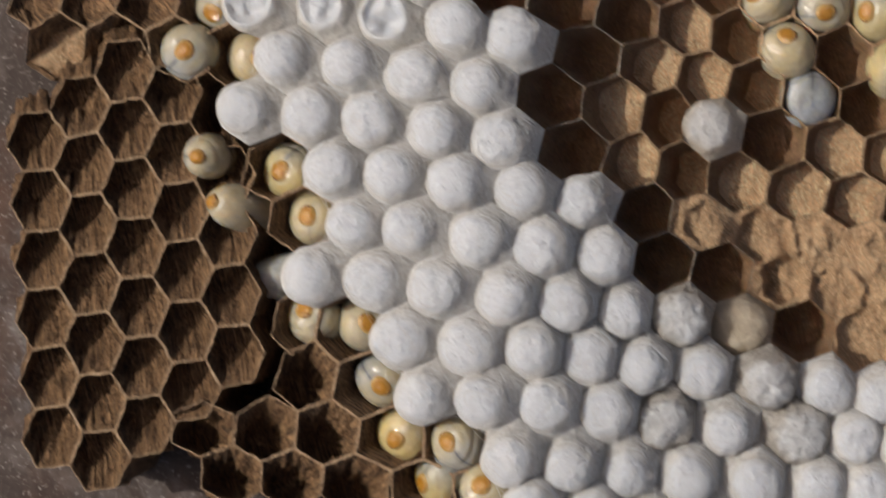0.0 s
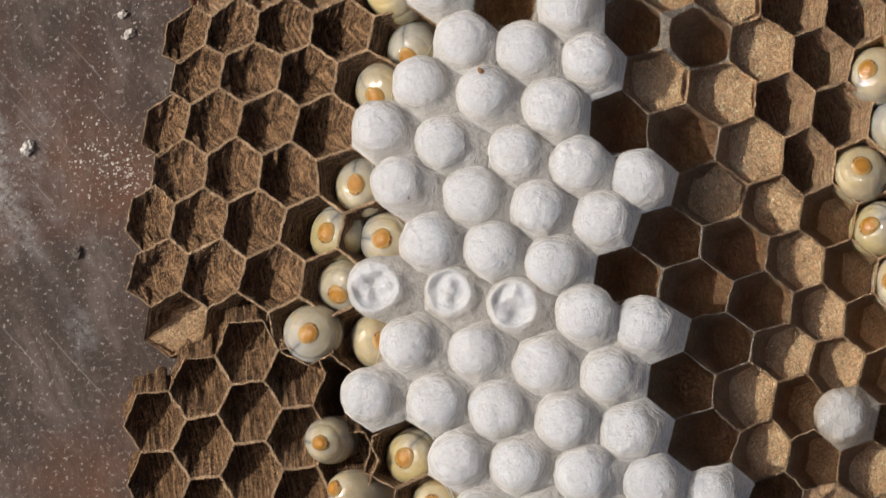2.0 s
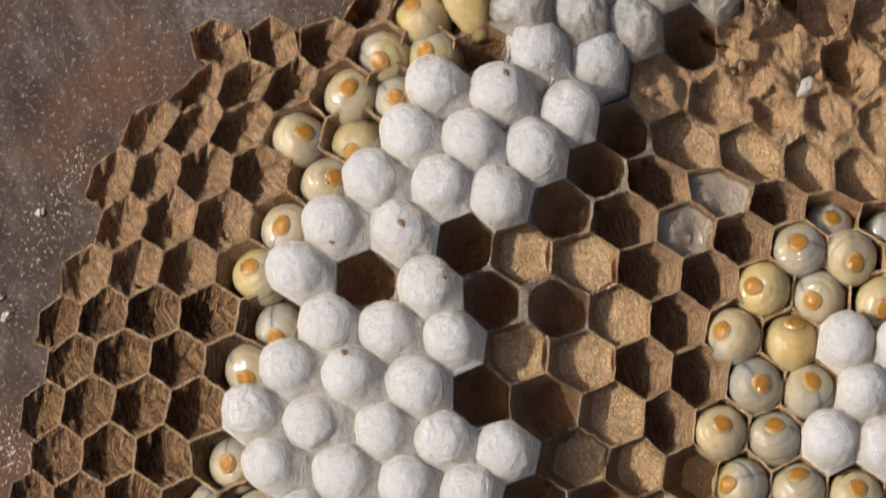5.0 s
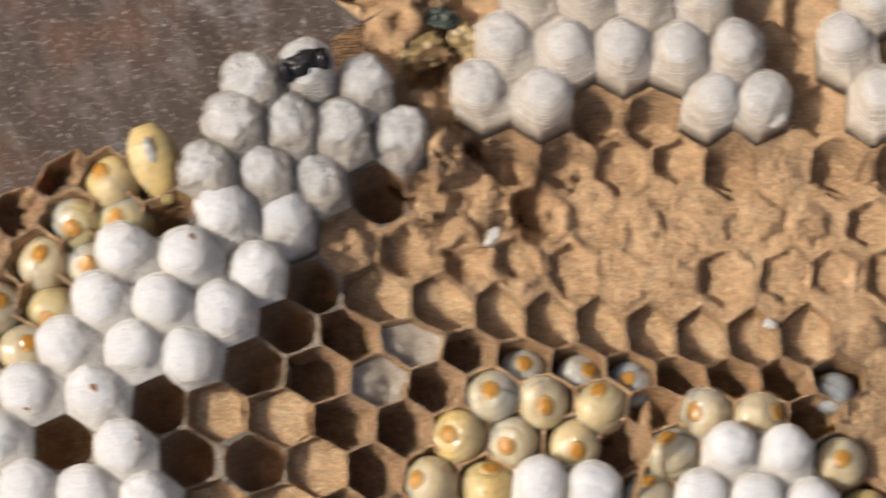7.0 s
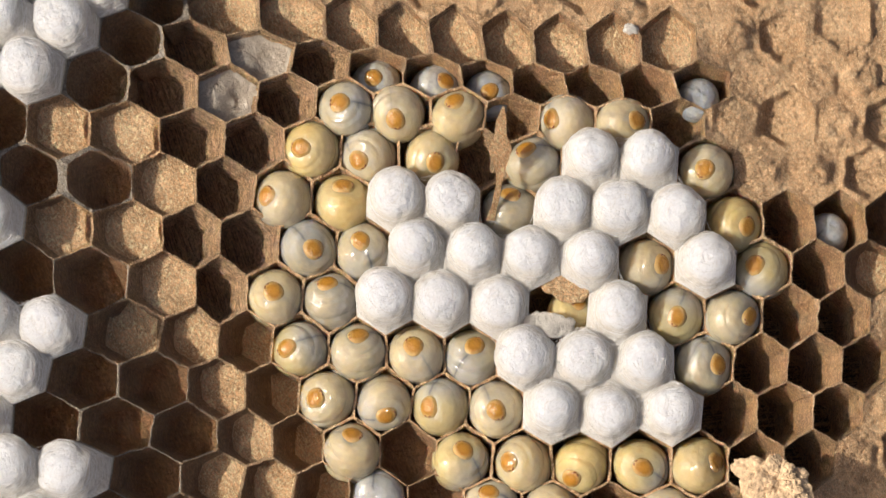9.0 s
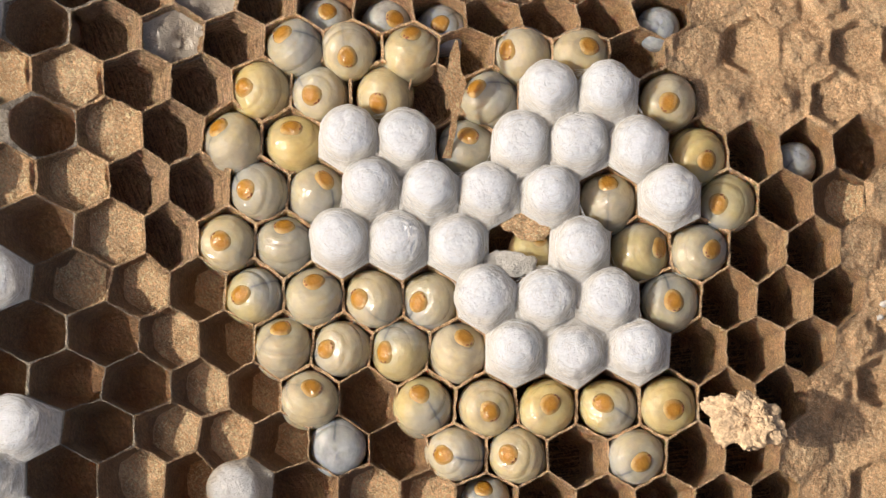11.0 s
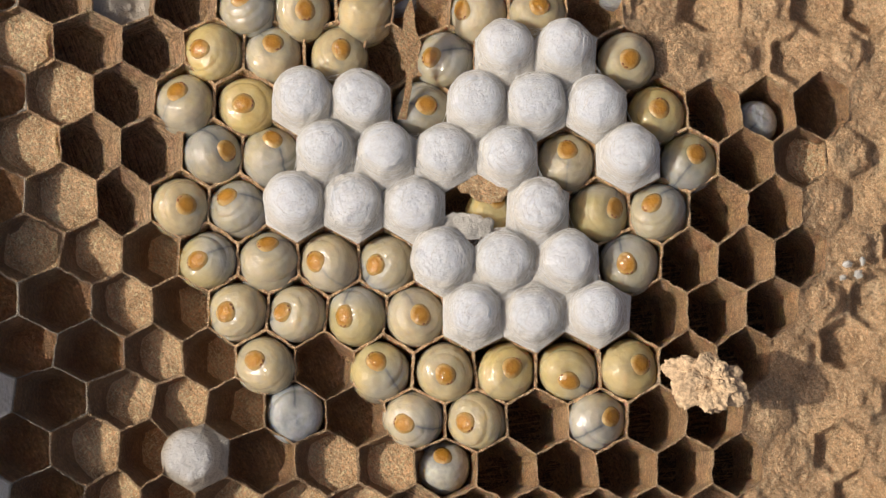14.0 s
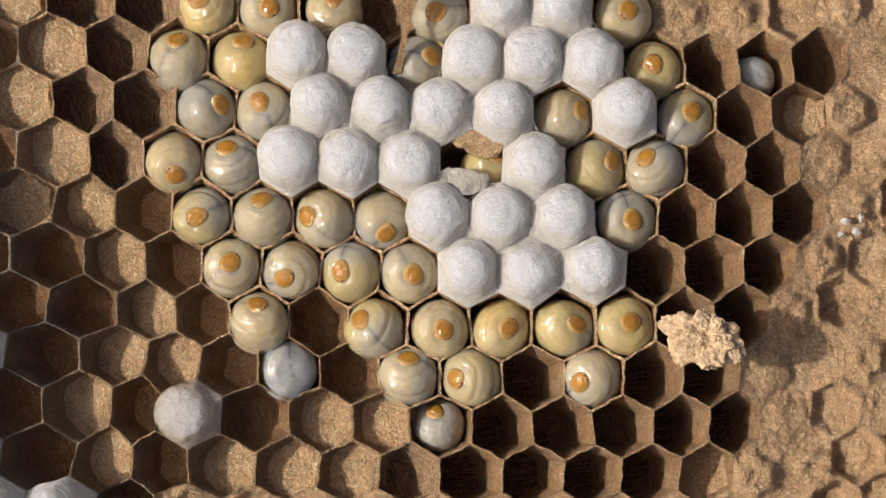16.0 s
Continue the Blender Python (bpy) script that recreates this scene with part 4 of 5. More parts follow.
SPUN = {}
for key in sorted(CELLS):
    kind = CELLS[key][2]
    if kind in CAPPED:
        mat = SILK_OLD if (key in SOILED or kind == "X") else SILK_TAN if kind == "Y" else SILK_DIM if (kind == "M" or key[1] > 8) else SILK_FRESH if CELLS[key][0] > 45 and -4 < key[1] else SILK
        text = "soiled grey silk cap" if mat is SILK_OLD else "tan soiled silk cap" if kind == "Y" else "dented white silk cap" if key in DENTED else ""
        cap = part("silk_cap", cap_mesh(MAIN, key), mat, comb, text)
        if kind in "WX" and key not in SOILED and key not in DENTED:
            SPUN[key] = cap
    elif kind == "S":      # a film of silk spun across the cell, below its mouth
        c = MAIN.centre(key)
        corners, bare = MAIN.corners(key)
        ln = lean(c.x, c.y)
        bm = bmesh.new()
        rings = []
        for f, down in ((0.97, 1.6), (0.75, 2.2), (0.5, 2.0), (0.25, 2.5)):
            ring = []
            for k in range(6):
                for s in range(4):
                    v = corners[k].lerp(corners[(k + 1) % 6], s / 4)
                    p = Vector((c.x + (v.x - c.x) * f - ln.x * down, c.y + (v.y - c.y) * f - ln.y * down, v.z - down))
                    p.z += 0.5 * fuzz(p * MM, 380, 9.0)
                    ring.append(bm.verts.new(p * MM))
            rings.append(ring)
        for r in range(3):
            for i in range(24):
                bm.faces.new((rings[r][i], rings[r][(i + 1) % 24], rings[r + 1][(i + 1) % 24], rings[r + 1][i]))
        bm.faces.new(rings[-1])
        part("silk_film", smooth(bm), SILK_DIM, comb, "greyish silk film across an open cell")

for key, cap in SPUN.items():
    beside = [(key[0] + a, key[1] + b) for a, b in STEPS[:3]]
    me = threads_mesh(key, [o for o in beside if o in SPUN])
    part_mesh("silk_threads", me, THREAD, cap)


# ---- the lower-left piece of the comb: cracked off, turned, with long leaning cells ----
LOWER = {}
for i in range(0, 5):
    for j in range(-2, 6):
        if (i == 0 and j < 0) or (i == 3 and j > 3) or (i == 2 and j > 4) or (i == 4 and not -1 <= j <= 2) or (j == -2 and i not in (2, 3)):
            continue
        LOWER[(i, -j - i)] = (-59.4 + 7.06 * i + 0.49 * j, 15.7 - 3.45 * i - 8.62 * j, "E")
EDGE = Comb(LOWER, turn=-26.0)
# the sheet of paper that carries all the cells
bm = bmesh.new()
uv = bm.loops.layers.uv.new("depth")
for patch in (MAIN, EDGE):
    for key in sorted(patch.cells):
        corners, bare = patch.corners(key)
        c = patch.centre(key)
        ln = lean(c.x, c.y) * (0.15 if patch.cells[key][2] == "E" else 1.0)
        z = max(0.4, min(v.z for v in corners) - (14.0 if patch is MAIN else 8.0))
        down = mouth_height(c.x, c.y) - z
        ring = [bm.verts.new(Vector((c.x + (v.x - c.x) * 1.12 - ln.x * down, c.y + (v.y - c.y) * 1.12 - ln.y * down, z + 0.05 * k)) * MM) for k, v in enumerate(corners)]
        f = bm.faces.new(ring)
        for loop in f.loops:
            loop[uv].uv = (loop.vert.co.x * 1000, loop.vert.co.y * 1000)
part("base_sheet", bm, PAPER_BROWN, comb, "brown paper sheet under the cells")["kind"] = "stuff"
for key in sorted(LOWER):
    part_mesh("cell", cell_mesh(EDGE, key), None, comb)


# ---- larvae ----
def larva_body_mesh(seed):
    """The plump upper end of a larva: soft folds ring the head."""
    bm = bmesh.new()
    bmesh.ops.create_uvsphere(bm, u_segments=40, v_segments=90, radius=1.0)
    for v in bm.verts:
        p = v.co.copy()
        th = math.acos(max(-1, min(1, p.z)))
        ph = math.atan2(p.y, p.x)
        fold = abs(math.sin(th * 3.6 + 0.5 * math.sin(ph + seed * 2) + 0.2 * math.sin(ph * 3 + seed) + seed))
        here = 0.15 + 0.85 * (0.5 + 0.5 * math.cos(ph - seed * 1.7)) ** 1.5      # the folds show on one side
        r = 1.0 - 0.075 * here * (1 - fold) ** 2 * min(1, max(0, th - 0.42) * 2.2) + 0.02 * math.sin(3 * ph + seed)
        ring = math.sin(th * 15 + 1.2 * math.sin(ph + seed * 3) + seed * 2)
        r += 0.009 * ring * max(0.1, here - 0.1) * min(1, max(0, (th - 0.45) * 4)) * min(1, max(0, (1.5 - th) * 4))
        p = p * r
        full = max(0.05, math.hypot(p.x, p.y)) ** -0.35      # flat on top, pressed against the walls
        v.co = Vector((p.x * 4.42 * full, p.y * 4.42 * full, p.z * (3.8 if p.z > 0 else 4.6))) * MM
    me = bpy.data.meshes.new("body")
    smooth(bm).to_mesh(me)
    bm.free()
    return me


def dome_mesh(name, wide, long, high, segs=20):
    """A low button that sits on the body round the head's axis."""
    bm = bmesh.new()
    prof = ((1.16, -1.3), (1.08, -0.6), (1.0, -0.1), (0.91, 0.3), (0.79, 0.6), (0.62, 0.83), (0.4, 0.96), (0.2, 1.0))
    rings = [[bm.verts.new(Vector((math.cos(2 * math.pi * i / segs) * long * f, math.sin(2 * math.pi * i / segs) * wide * f, z * high)) * MM)
              for i in range(segs)] for f, z in prof]
    for r in range(len(rings) - 1):
        for i in range(segs):
            bm.faces.new((rings[r][i], rings[r][(i + 1) % segs], rings[r + 1][(i + 1) % segs], rings[r + 1][i]))
    bm.faces.new(rings[-1])
    me = bpy.data.meshes.new(name)
    smooth(bm).to_mesh(me)
    bm.free()
    return me


BODIES = [larva_body_mesh(s) for s in (0.2, 1.3, 2.4, 3.7)]
HEADS = [dome_mesh("head", 1.55, 1.75, 0.6), dome_mesh("head", 1.65, 1.7, 0.55)]
FACE_MESH = dome_mesh("face", 0.75, 0.5, 0.3, 14)
JAW_MESH = dome_mesh("jaw", 0.13, 0.24, 0.2, 8)
on_head = Matrix.Translation((0, 0, 3.66 * MM))

for me, m in ((FACE_MESH, FACE), (JAW_MESH, JAW)):
    me.materials.append(m)
for me in HEADS:
    me.materials.append(HEAD)
SKINNED = {}


def skinned(k, flesh_material):
    """The body mesh k with this skin; made once for each pair."""
    if (k, flesh_material.name) not in SKINNED:
        me = BODIES[k].copy()
        me.materials.append(flesh_material)
        SKINNED[(k, flesh_material.name)] = me
    return SKINNED[(k, flesh_material.name)]


LARVAE = {}


def make_larva(key, kind):
    rnd = random.Random(key[0] * 71 + key[1] * 37 + 11)
    x, y = CELLS[key][:2]
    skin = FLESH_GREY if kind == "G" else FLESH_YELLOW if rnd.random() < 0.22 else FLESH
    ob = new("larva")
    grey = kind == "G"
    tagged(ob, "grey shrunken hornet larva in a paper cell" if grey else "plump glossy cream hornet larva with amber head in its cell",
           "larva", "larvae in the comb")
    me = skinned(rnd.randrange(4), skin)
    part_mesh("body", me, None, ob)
    if key in HEADLESS:
        seat_larva(ob, key, rnd, grey)
        return
    head = part_mesh("head", HEADS[rnd.randrange(2)], None, ob, "amber head")
    head.matrix_basis = on_head
    face = part_mesh("face", FACE_MESH, None, head)
    face.matrix_basis = pose(0.85 * MM, 0, 0.13 * MM, 0, 18, 0)
    for side in (1, -1):
        jaw = part_mesh("jaw", JAW_MESH, None, head, "dark brown jaw")
        jaw.matrix_basis = pose(1.32 * MM, side * 0.33 * MM, 0.25 * MM, 0, 45, 90 + side * 25)
    seat_larva(ob, key, rnd, grey)


HEADLESS = {(2, -4), (3, 5), (7, 2)}      # only the grey back shows


def seat_larva(ob, key, rnd, grey):
    x, y = CELLS[key][:2]
    ln = lean(x, y)
    z = mouth_height(x, y)
    sink = rnd.uniform(1.6, 2.4) if not grey else 2.8 if key == (2, -4) else rnd.uniform(4.6, 5.4)
    if key == (-8, -5):      # half out of its cell
        sink = 2.0
    elif x < 0:
        sink += 2.7 if y < 75 else 1.2
    if key == (3, 0):      # a small one, low under the torn cap
        sink, x, y = 1.6, x + 1.7, y - 0.2
    oval = random.Random(key[0] * 7 + key[1] * 19)
    ob.scale = (0.8, 0.8, 0.8) if key == (3, 0) else (oval.uniform(0.95, 1.0), oval.uniform(0.9, 0.97), 1.0) if not grey else (0.74, 0.74, 0.74) if x > 100 else (1.0, 0.95, 0.9) if key == (2, -4) else (0.86, 0.86, 0.86)
    seat = Matrix.Translation(Vector((x - ln.x * sink, y - ln.y * sink, z - sink)) * MM)
    tilt = Vector((0, 0, 1)).rotation_difference(Vector((ln.x * 0.7, ln.y * 0.7, 1.0))).to_matrix().to_4x4()
    LARVAE[key] = (ob, seat @ tilt, rnd.uniform(0, 360))
    ob.matrix_basis = LARVAE[key][1] @ Matrix.Diagonal((*ob.scale, 1))


for key in sorted(CELLS):
    if CELLS[key][2] in "LG" or key == (3, 0):
        make_larva(key, CELLS[key][2] if CELLS[key][2] in "LG" else "L")


# larvae sticking out between the two pieces of comb
for k, (lx, ly, lz, turn, skin) in enumerate(((-33.9, 13.6, 18.0, -8, FLESH), (-29.2, 6.0, 18.0, 6, FLESH), (-21.9, -4.0, 15.5, 0, FLESH_GREY))):
    ob = tagged(new("larva"), "wet cream hornet larva hanging out between two pieces of comb", "larva", "larvae in the comb")
    part_mesh("body", skinned(k, skin), None, ob)
    if k < 2:
        head = part_mesh("head", HEADS[k], None, ob, "amber head")
        head.matrix_basis = on_head
        for side in (1, -1):
            jaw = part_mesh("jaw", JAW_MESH, None, head, "dark brown jaw")
            jaw.matrix_basis = pose(1.32 * MM, side * 0.33 * MM, 0.25 * MM, 0, 45, 90 + side * 25)
    seat = pose(lx * MM, ly * MM, lz * MM, 0, -54, turn)
    LARVAE[(101, k)] = (ob, seat, 40.0 * k)
    ob.scale = (0.8, 0.78, 1.6)
    ob.matrix_basis = seat @ Matrix.Diagonal((0.8, 0.78, 1.6, 1))


# ---- loose bits ----
def lump_mesh(name, size, rough, seed, subdiv=3, squash=1.0):
    """A crumb: a ball broken up by noise."""
    bm = bmesh.new()
    bmesh.ops.create_icosphere(bm, subdivisions=subdiv, radius=1.0)
    for v in bm.verts:
        p = v.co.copy()
        r = 1 + rough * (noise.noise(p * 1.6 + Vector((seed, 0, 0))) + 0.45 * noise.noise(p * 3.4 + Vector((0, seed, 0))) + 0.12 * noise.noise(p * 9.0))
        v.co = Vector((p.x * r * size[0], p.y * r * size[1], p.z * r * size[2] * squash)) * MM
    return bm


# a clump of pulp stuck over two cells
bm = lump_mesh("pulp_clump", (4.9, 3.7, 2.2), 0.5, 2.0, 6)
for v in bm.verts:
    q = v.co.copy()
    spike = 0.7 * fuzz(q, 600, 3.0) + 0.3 * fuzz(q, 1900, 1.0) + 0.2 * fuzz(q, 4200, 6.0)
    v.co += (Vector((q.x, q.y, 2.2 * q.z)).normalized() * spike + Vector((0.3 * fuzz(q, 1100, 8.0), 0, 0))) * MM
clump = part("pulp_clump", bm, plain("pale_pulp", (0.50, 0.36, 0.225), 0.95, 0.45, 1500), None)
clump.matrix_basis = pose(111.6 * MM, 20.2 * MM, 18.0 * MM, 8, -12, -20)
tagged(clump, "crumbly clump of pale paper pulp stuck on the comb", "pulp clump")

# a torn strip of paper standing up between two larvae
bm = bmesh.new()
uvl = bm.loops.layers.uv.new("depth")
left, right = [], []
for k in range(17):
    f = k / 16
    mid = Vector((73.6 + 3.6 * f + 0.5 * math.sin(5 * f), 61.3 + 16.2 * f, 13.4 + 8.0 * f - 2.0 * f * f))
    w = (0.6 + 1.35 * math.exp(-((f - 0.66) / 0.2) ** 2)) * min(1.0, 9 * (1.03 - f)) * (0.85 + 0.5 * noise.noise(Vector((f * 7, 1.7, 0))))
    left.append(bm.verts.new((mid + Vector((-w, 0.2, -0.2 * w))) * MM))
    right.append(bm.verts.new((mid + Vector((w * 0.9, 0, 0.35 * w))) * MM))
for k in range(16):
    f = bm.faces.new((left[k], right[k], right[k + 1], left[k + 1]))
    for loop in f.loops:
        loop[uvl].uv = (loop.vert.co.x * 1000, loop.vert.co.y * 1000)
bmesh.ops.solidify(bm, geom=bm.faces[:], thickness=0.18 * MM)
strip = part("paper_strip", bm, PAPER_PALE, comb, "torn upright strip of tan paper")

# the torn cap: a lip of tan pulp beside it and a curled shred of silk over its mouth
hx, hy = CELLS[(3, 0)][:2]
lip = lump_mesh("lip", (4.6, 3.0, 1.0), 0.4, 5.0, 5)
for v in lip.verts:
    v.co.z += (0.4 * fuzz(v.co, 800, 3.0) + 0.2 * fuzz(v.co, 2000, 1.0)) * MM
uvl = lip.loops.layers.uv.new("depth")
for f in lip.faces:
    for loop in f.loops:
        loop[uvl].uv = (loop.vert.co.x * 1000, loop.vert.co.y * 1000)
lip = part("torn_lip", smooth(lip), PAPER_PALE, comb, "torn lip of tan paper pulp")
lip.matrix_basis = pose((hx + 0.9) * MM, (hy + 4.6) * MM, (mouth_height(hx, hy) + 1.3) * MM, -12, 0, -18)
for sx, sy, up, turn, length, wide in ((-1.9, -2.0, 2.8, -10, 7.4, 3.6), (2.2, -3.4, 2.2, 12, 3.0, 1.4)):
    bm = bmesh.new()
    rows_ = [[bm.verts.new(Vector((length * (i / 14 - 0.5), wide * (j / 6 - 0.5) * (1 + 0.5 * noise.noise(Vector((i * 0.5, sx, 1.0)))) * math.sin(math.pi * (i + 1.2) / 16.4) ** 0.5,
                                   0.5 * math.sin(i * 0.35 + sx) + 0.35 * (j / 3 - 1) ** 2 + 0.45 * noise.noise(Vector((i * 0.35, j * 0.5, sy))))) * MM) for j in range(7)] for i in range(15)]
    for i in range(14):
        for j in range(6):
            bm.faces.new((rows_[i][j], rows_[i + 1][j], rows_[i + 1][j + 1], rows_[i][j + 1]))
    bmesh.ops.recalc_face_normals(bm, faces=bm.faces[:])
    bmesh.ops.solidify(bm, geom=bm.faces[:], thickness=0.08 * MM)
    bmesh.ops.recalc_face_normals(bm, faces=bm.faces[:])
    shred = part("silk_shred", smooth(bm), SILK_FRESH, comb, "torn shred of white silk")
    shred.matrix_basis = pose((hx + sx) * MM, (hy + sy) * MM, (mouth_height(hx, hy) + up) * MM, 8, 8, turn)

# ragged scraps of torn cell wall standing about
for k, (cx, cy, cz, size, turn, tip) in enumerate(((47.2, 131.0, 12.5, 4.2, 20, 50), (50.4, 127.0, 11.5, 3.4, 75, 60), (44.6, 125.4, 11.0, 3.0, 120, 55), (53.2, 122.4, 11.0, 3.2, 10, 45),
                                                   (43.0, 118.4, 10.5, 3.2, 60, 60), (41.6, 110.4, 10.6, 3.0, 150, 65), (58.6, 112.6, 10.5, 3.4, 110, 65), (55.8, 105.8, 10.2, 2.8, 40, 35),
                                                   (62.6, 111.6, 10.4, 3.0, 95, 70), (48.2, 121.4, 11.0, 3.6, 170, 30), (51.2, 115.8, 10.8, 2.8, 65, 40), (46.0, 106.6, 10.4, 2.6, 15, 30),
                                                   (-26.8, -7.5, 12.0, 5.4, 80, 25), (-28.2, -16.5, 11.0, 5.6, 60, 30), (-36.6, 20.0, 13.0, 5.0, 100, 20), (-31.0, -24.0, 9.0, 5.6, 20, 24), (-25.8, 0.5, 12.0, 4.6, 90, 25))):
    bm = bmesh.new()
    uvl = bm.loops.layers.uv.new("depth")
    fan = []
    for i in range(5):
        ring = []
        for j in range(22):
            ang = 2 * math.pi * j / 22
            reach = size * (0.25 * i) * (0.72 + 0.42 * noise.noise(Vector((2.2 * math.cos(ang), 2.2 * math.sin(ang), k * 3.1))) + 0.16 * noise.noise(Vector((6 * math.cos(ang), 6 * math.sin(ang), k))))
            px_, py_ = reach * math.cos(ang), 0.7 * reach * math.sin(ang)
            ring.append(bm.verts.new(Vector((px_, py_, 0.11 * px_ * px_ - 0.04 * py_ * py_ + 0.4 * noise.noise(Vector((px_ * 0.6, py_ * 0.6, k))))) * MM) if i else None)
        fan.append(ring)
    hub = bm.verts.new((0, 0, 0))
    for j in range(22):
        bm.faces.new((hub, fan[1][j], fan[1][(j + 1) % 22]))
        for i in range(1, 4):
            bm.faces.new((fan[i][j], fan[i + 1][j], fan[i + 1][(j + 1) % 22], fan[i][(j + 1) % 22]))
    for f in bm.faces:
        for loop in f.loops:
            loop[uvl].uv = (loop.vert.co.x * 1000, loop.vert.co.y * 1000)
    bmesh.ops.solidify(bm, geom=bm.faces[:], thickness=0.16 * MM)
    scrap = part("torn_wall", bm, PAPER_BROWN if cx < 0 else PAPER_WARM if k % 3 else PAPER_TAN, comb, "ragged scrap of torn brown cell wall")
    scrap.matrix_basis = pose(cx * MM, cy * MM, cz * MM, tip, 0, turn)

# pale chips of wax-like silk lying in broken cells
for cx, cy, cz, sx, sy, turn in ((22.4, 76.2, 14.6, 0.8, 2.6, 12), (55.1, 103.4, 12.5, 0.9, 1.6, -35), (99.0, 119.0, 13.0, 1.7, 1.3, 30),
                                 (133.6, 34.4, 9.0, 0.7, 0.5, 0), (135.0, 32.8, 9.0, 0.6, 0.6, 40), (135.8, 34.6, 9.0, 0.4, 0.6, 0), (132.8, 32.6, 9.0, 0.5, 0.4, 20),
                                 (96.4, 87.8, 9.6, 1.1, 0.8, 0)):
    bm = lump_mesh("chip", (sx, sy, 0.45), 0.5, cx, 3)
    chip = part("silk_chip", smooth(bm), SILK, None)
    chip.matrix_basis = pose(cx * MM, cy * MM, cz * MM, 0, 0, turn)
    tagged(chip, "small white chip of torn silk on tan paper", "silk chip", "chips on the comb")

# brown specks on the caps, like the bite marks of hatching wasps
for key, dx, dy in (((-10, 2), 1.5, -2.6), ((-8, -2), 1.9, -1.8), ((-6, -2), 0.3, -0.9), ((-10, 3), 1.0, -3.2), ((-8, 2), 3.0, 0.6), ((-9, 3), 1.4, 0.2),
                    ((-8, 0), 0.2, 2.6), ((-9, 6), 0.8, 2.8)):
    x, y, kind = CELLS[key]
    ln = lean(x, y)
    h = 4.0
    bm = lump_mesh("speck", (0.45, 0.75, 0.35), 0.5, x, 2)
    speck = part("brown_speck", bm, STAIN, comb, "brown stain on a silk cap")
    speck.matrix_basis = pose((x + ln.x * h + dx) * MM, (y + ln.y * h + dy) * MM, (mouth_height(x, y) + 6.0 - 0.1 * (dx * dx + dy * dy)) * MM, 0, 0, 30)

# a dark pupa breaking out of its cap
x, y, kind = CELLS[(-9, 10)]
ln = lean(x, y)
pupa = tagged(new("pupa"), "black shiny pupa head breaking through a grey cap", "pupa")
pupa.matrix_basis = pose((x + ln.x * 5) * MM, (y + ln.y * 5) * MM, (mouth_height(x, y) + 3.4) * MM, 20, 0, 15)
part("head", smooth(lump_mesh("head", (3.7, 2.7, 2.0), 0.3, 6.0, 4)), SHELL, pupa)
for side in (-1, 1):
    eye = part("eye", smooth(lump_mesh("eye", (1.0, 1.6, 0.9), 0.05, 2.0, 3)), SHELL, pupa)
    eye.matrix_basis = pose(side * 2.9 * MM, 0.3 * MM, 1.5 * MM)

# a larva that has slipped half out of the comb's edge
x, y = 5.3, 117.6
out_larva = tagged(new("larva"), "yellow curled hornet larva slipped out of its cell", "larva", "larvae in the comb")
out_larva.matrix_basis = pose(x * MM, y * MM, 19.0 * MM, 0, 0, 16)
bm = bmesh.new()
rings = []
for k in range(25):
    f = k / 24
    r = 4.0 * math.sin(math.pi * (0.06 + 0.9 * f)) ** 0.6 * (1 - 0.38 * f) * (1 - 0.05 * abs(math.sin(f * 24)))
    rings.append([bm.verts.new(Vector((1.18 * r * math.cos(a), 5.6 - 12.5 * f, r * math.sin(a) + 1.2 * math.sin(math.pi * f))) * MM)
                  for a in (2 * math.pi * i / 22 for i in range(22))])
for k in range(24):
    for i in range(22):
        bm.faces.new((rings[k][i], rings[k][(i + 1) % 22], rings[k + 1][(i + 1) % 22], rings[k + 1][i]))
bm.faces.new(rings[0])
bm.faces.new(rings[-1])
bmesh.ops.recalc_face_normals(bm, faces=bm.faces[:])
part("body", smooth(bm), FLESH_YELLOW, out_larva)
bm = bmesh.new()
bmesh.ops.create_icosphere(bm, subdivisions=3, radius=1.0)
for v in bm.verts:
    v.co = Vector((v.co.x * 0.9, 1.5 + v.co.y * 2.2, 4.1 + v.co.z * 0.6)) * MM
part("gut_line", smooth(bm), GUT, out_larva, "dark gut showing through the skin")

# shrivelled remains in the torn corner
OLIVE = plain("olive_remains", (0.22, 0.155, 0.07), 0.35, 0.45, 700)
TEAL = plain("dark_green_remains", (0.05, 0.06, 0.05), 0.25, 0.6, 900)
for cx, cy, cz, sx, sy, turn, m, text in ((46.4, 132.4, 11.0, 3.6, 2.5, 15, OLIVE, "shrivelled olive-brown dead larva in torn paper"),
                                          (53.6, 133.0, 11.0, 2.9, 3.1, 60, OLIVE, "shrivelled olive-brown dead larva in torn paper"),
                                          (49.4, 136.8, 11.4, 2.4, 1.7, -10, TEAL, "dark green remains of a pupa in torn paper")):
    remains = part("dead_larva", smooth(lump_mesh("dead_larva", (sx, sy, 1.7), 0.45, cx, 5)), m, None)
    remains.matrix_basis = pose(cx * MM, cy * MM, cz * MM, 0, 12, turn)
    tagged(remains, text, "dead larva")

# ---- dust and grit on the tabletop ----
rnd = random.Random(4)
seed_bm = bmesh.new()
bmesh.ops.create_icosphere(seed_bm, subdivisions=1, radius=1.0)
SPECK_CO = [v.co.copy() for v in seed_bm.verts]
SPECK_FACES = [[v.index for v in f.verts] for f in seed_bm.faces]
seed_bm.free()
dust_co, dust_faces = [], []


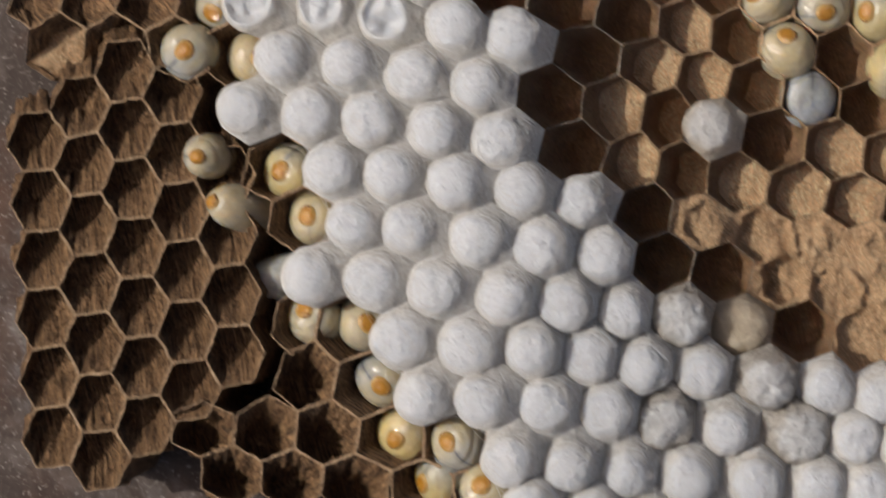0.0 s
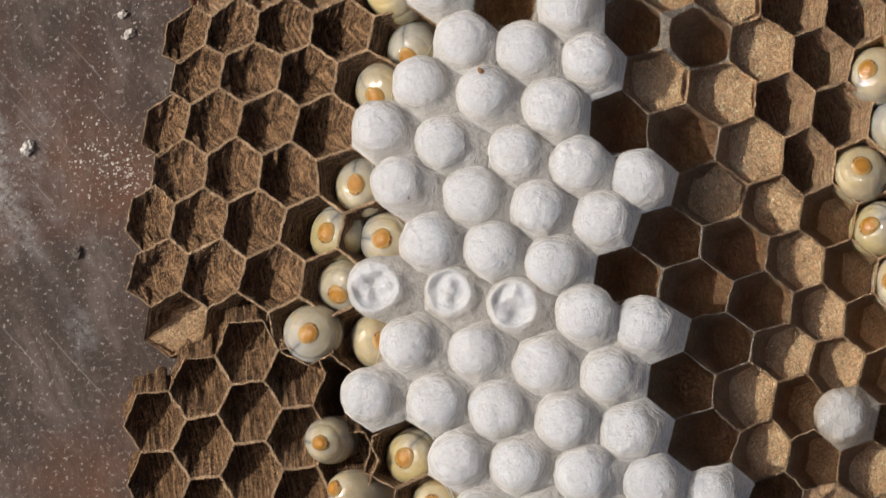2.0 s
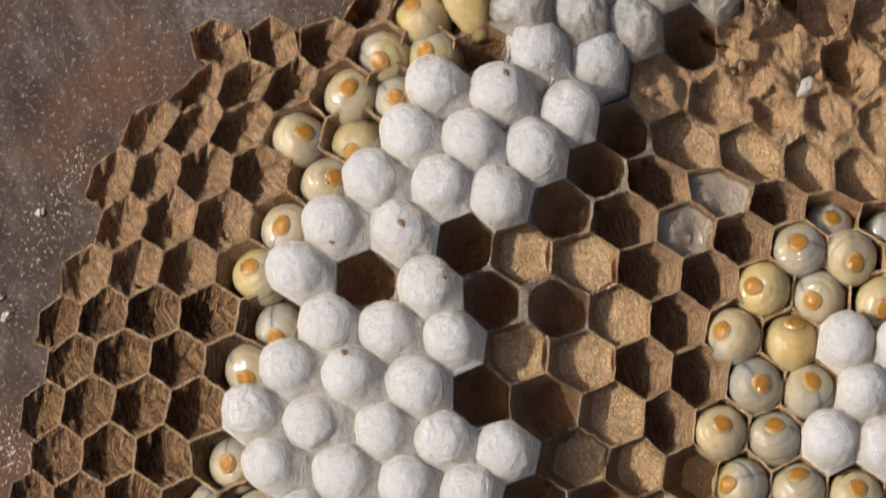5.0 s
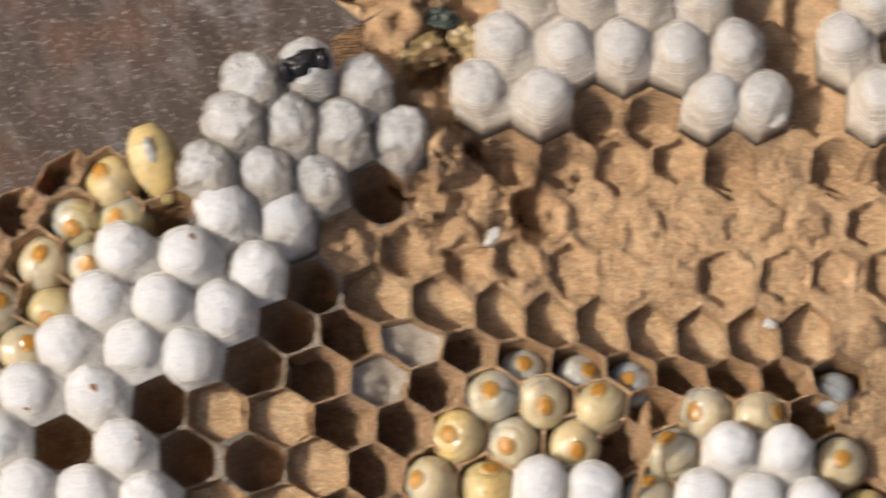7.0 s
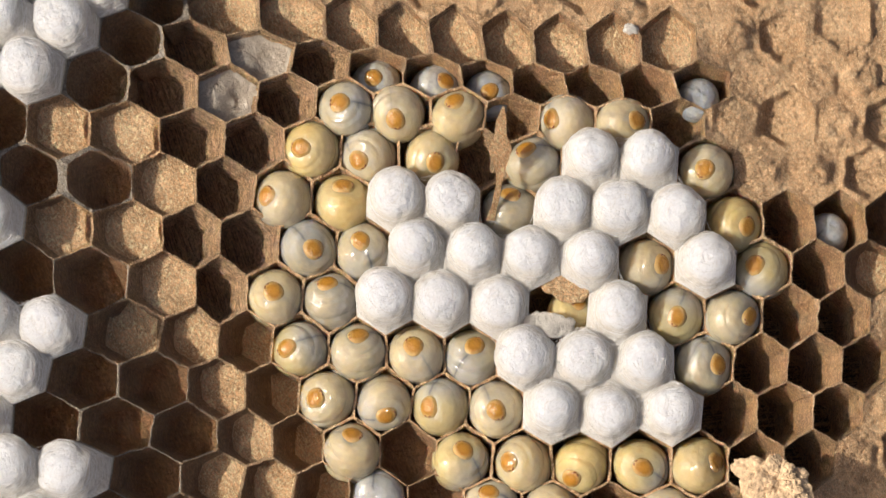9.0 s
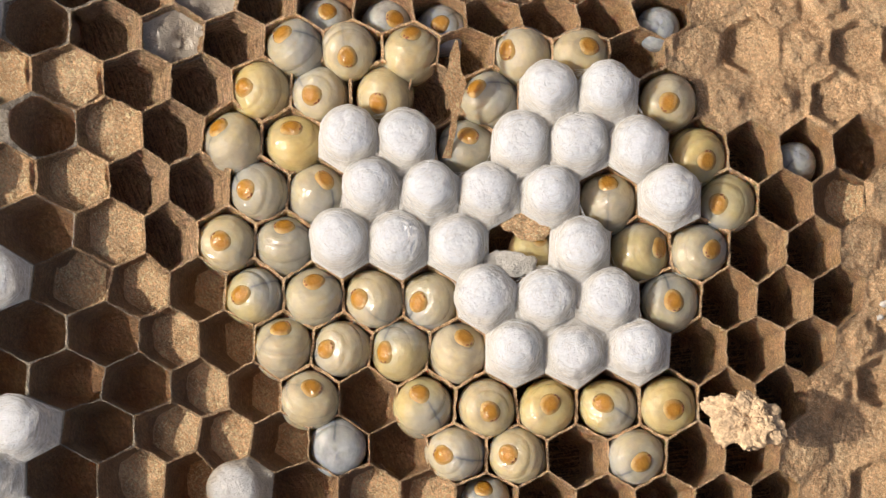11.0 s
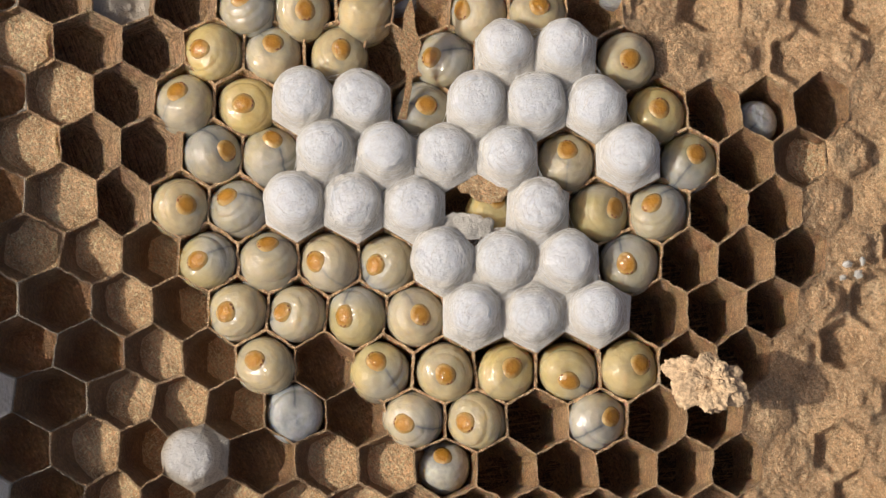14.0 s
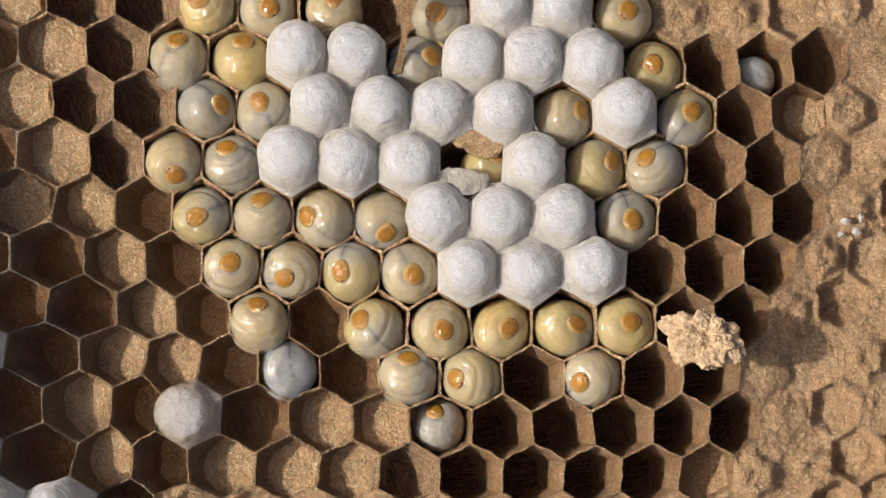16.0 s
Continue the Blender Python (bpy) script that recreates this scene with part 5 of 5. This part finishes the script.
def speck_at(x, y, r):
    first = len(dust_co)
    sq = rnd.uniform(0.4, 0.8)
    for p in SPECK_CO:
        k = rnd.uniform(0.6, 1.4)
        dust_co.append(Vector((x + p.x * r * k, y + p.y * r * k, 0.3 * r + p.z * r * sq)) * MM)
    dust_faces.extend([[first + i for i in f] for f in SPECK_FACES])


for k in range(900):      # a spill of pale dust beside the comb
    x, y = -66.5 + rnd.gauss(0, 3.6), 53.0 + rnd.gauss(0, 2.6)
    speck_at(x - 0.5 * (y - 53), y, abs(rnd.gauss(0, 0.07)) + 0.025)
for k in range(700):      # a dusty streak towards the comb's upper edge
    f = rnd.random()
    x, y = -69 + 16 * f + rnd.gauss(0, 1.1), 66 + 30 * f + rnd.gauss(0, 1.3)
    speck_at(x, y, abs(rnd.gauss(0, 0.06)) + 0.025)
for k in range(1900):      # loose specks all over
    speck_at(rnd.uniform(-95, 60), rnd.uniform(-45, 160), abs(rnd.gauss(0, 0.055)) + 0.03)
dust_mesh = bpy.data.meshes.new("dust")
dust_mesh.from_pydata(dust_co, [], dust_faces)
dust = part_mesh("dust", dust_mesh, DUST, None)
tagged(dust, "pale dust and crumbs scattered on the brown tabletop", "dust", kind="stuff")
for x, y, r, m, text in ((-79.7, 55.0, 1.15, DUST, "small pale stone on the tabletop"), (-65.1, 71.9, 0.9, DUST, "pale crumb on the tabletop"),
                         (-72.4, 39.8, 1.0, GRIT, "dark grit stuck to the tabletop"), (-71.0, 77.9, 1.0, GRIT, "dark grit stuck to the tabletop"),
                         (-66.0, 74.8, 0.8, DUST, "pale crumb on the tabletop"), (-59.6, 87.5, 0.8, DUST, "pale crumb on the tabletop")):
    bm = lump_mesh("stone", (r * 0.85, r * 0.65, r * 0.5), 0.75, x, 4)
    stone = part("crumb", smooth(bm), m, None)
    stone.matrix_basis = pose(x * MM, y * MM, 0.45 * r * MM, 0, 0, 40)
    tagged(stone, text, "crumb", "crumbs on the table")


# where each larva's head points, as on a number pad (8 up, 6 right, 5 middle), at these times
LOOK_TIMES = (0.0, 6.4, 9.0, 10.6, 12.5, 13.5, 14.5, 16.0)
LOOKS = {4: (-3, "5755", "2855", "8885", "-", "4445", "6555"),
         3: (-3, "4445", "1855", "2155", "-", "7445", "-", "-", "5555"),
         2: (-3, "4788", "8548", "-", "-", "8656", "-", "-", "-", "3555"),
         1: (-2, "5466", "5985", "-", "-", "-", "-", "6856", "-", "4555"),
         0: (-2, "5292", "8878", "-", "-", "-", "9999", "-", "5666", "6747"),
         -1: (-1, "4455", "8188", "5444", "8442", "-", "-", "-", "6545"),
         -2: (0, "4845", "2441", "4444", "5955"),
         -3: (1, "8878", "-", "8877", "4555", "1555", "5526", "6565"),
         -4: (2, "5555", "-", "8448", "4444", "-", "5264"),
         -5: (5, "8888")}


def head_turn(way, spin):
    """The turn that points a head the way of that key on a number pad."""
    dx, dy = (int(way) - 1) % 3 - 1, (int(way) - 1) // 3 - 1
    d = Vector((dx, dy))
    if d.length == 0:
        d = Vector((math.cos(spin), math.sin(spin))) * 0.22
    else:
        d.normalize()
    lay = Vector((0, 0, 1)).rotation_difference(Vector((d.x * 0.62, d.y * 0.62, 1.0))).to_matrix().to_4x4()
    return lay @ Matrix.Rotation(spin, 4, "Z")


def motions():
    """The larvae turn their heads from time to time."""
    told = {}
    for row, (first, *ways) in LOOKS.items():
        for k, w in enumerate(ways):
            told[(first + k, row)] = w
    for key, (ob, seat, spin) in LARVAE.items():
        rnd = random.Random(key[0] * 13 + key[1] * 101)
        w = told.get(key, "-")
        if w == "-":
            w = rnd.choice("555554682") + rnd.choice("555546") + rnd.choice("555682") + "5"
        ways = w[0] * 3 + rnd.choice(w[:2]) + w[1] + rnd.choice(w[1:3]) + w[2] + w[3]
        rows = []
        for t, way in zip(LOOK_TIMES, ways):
            wob = Matrix.Rotation(radians(rnd.uniform(-9, 9)), 4, "X") @ Matrix.Rotation(radians(rnd.uniform(-9, 9)), 4, "Y")
            rows.append((t, seat @ wob @ head_turn(way, radians(spin))))
        walk(ob, rows)


motions()
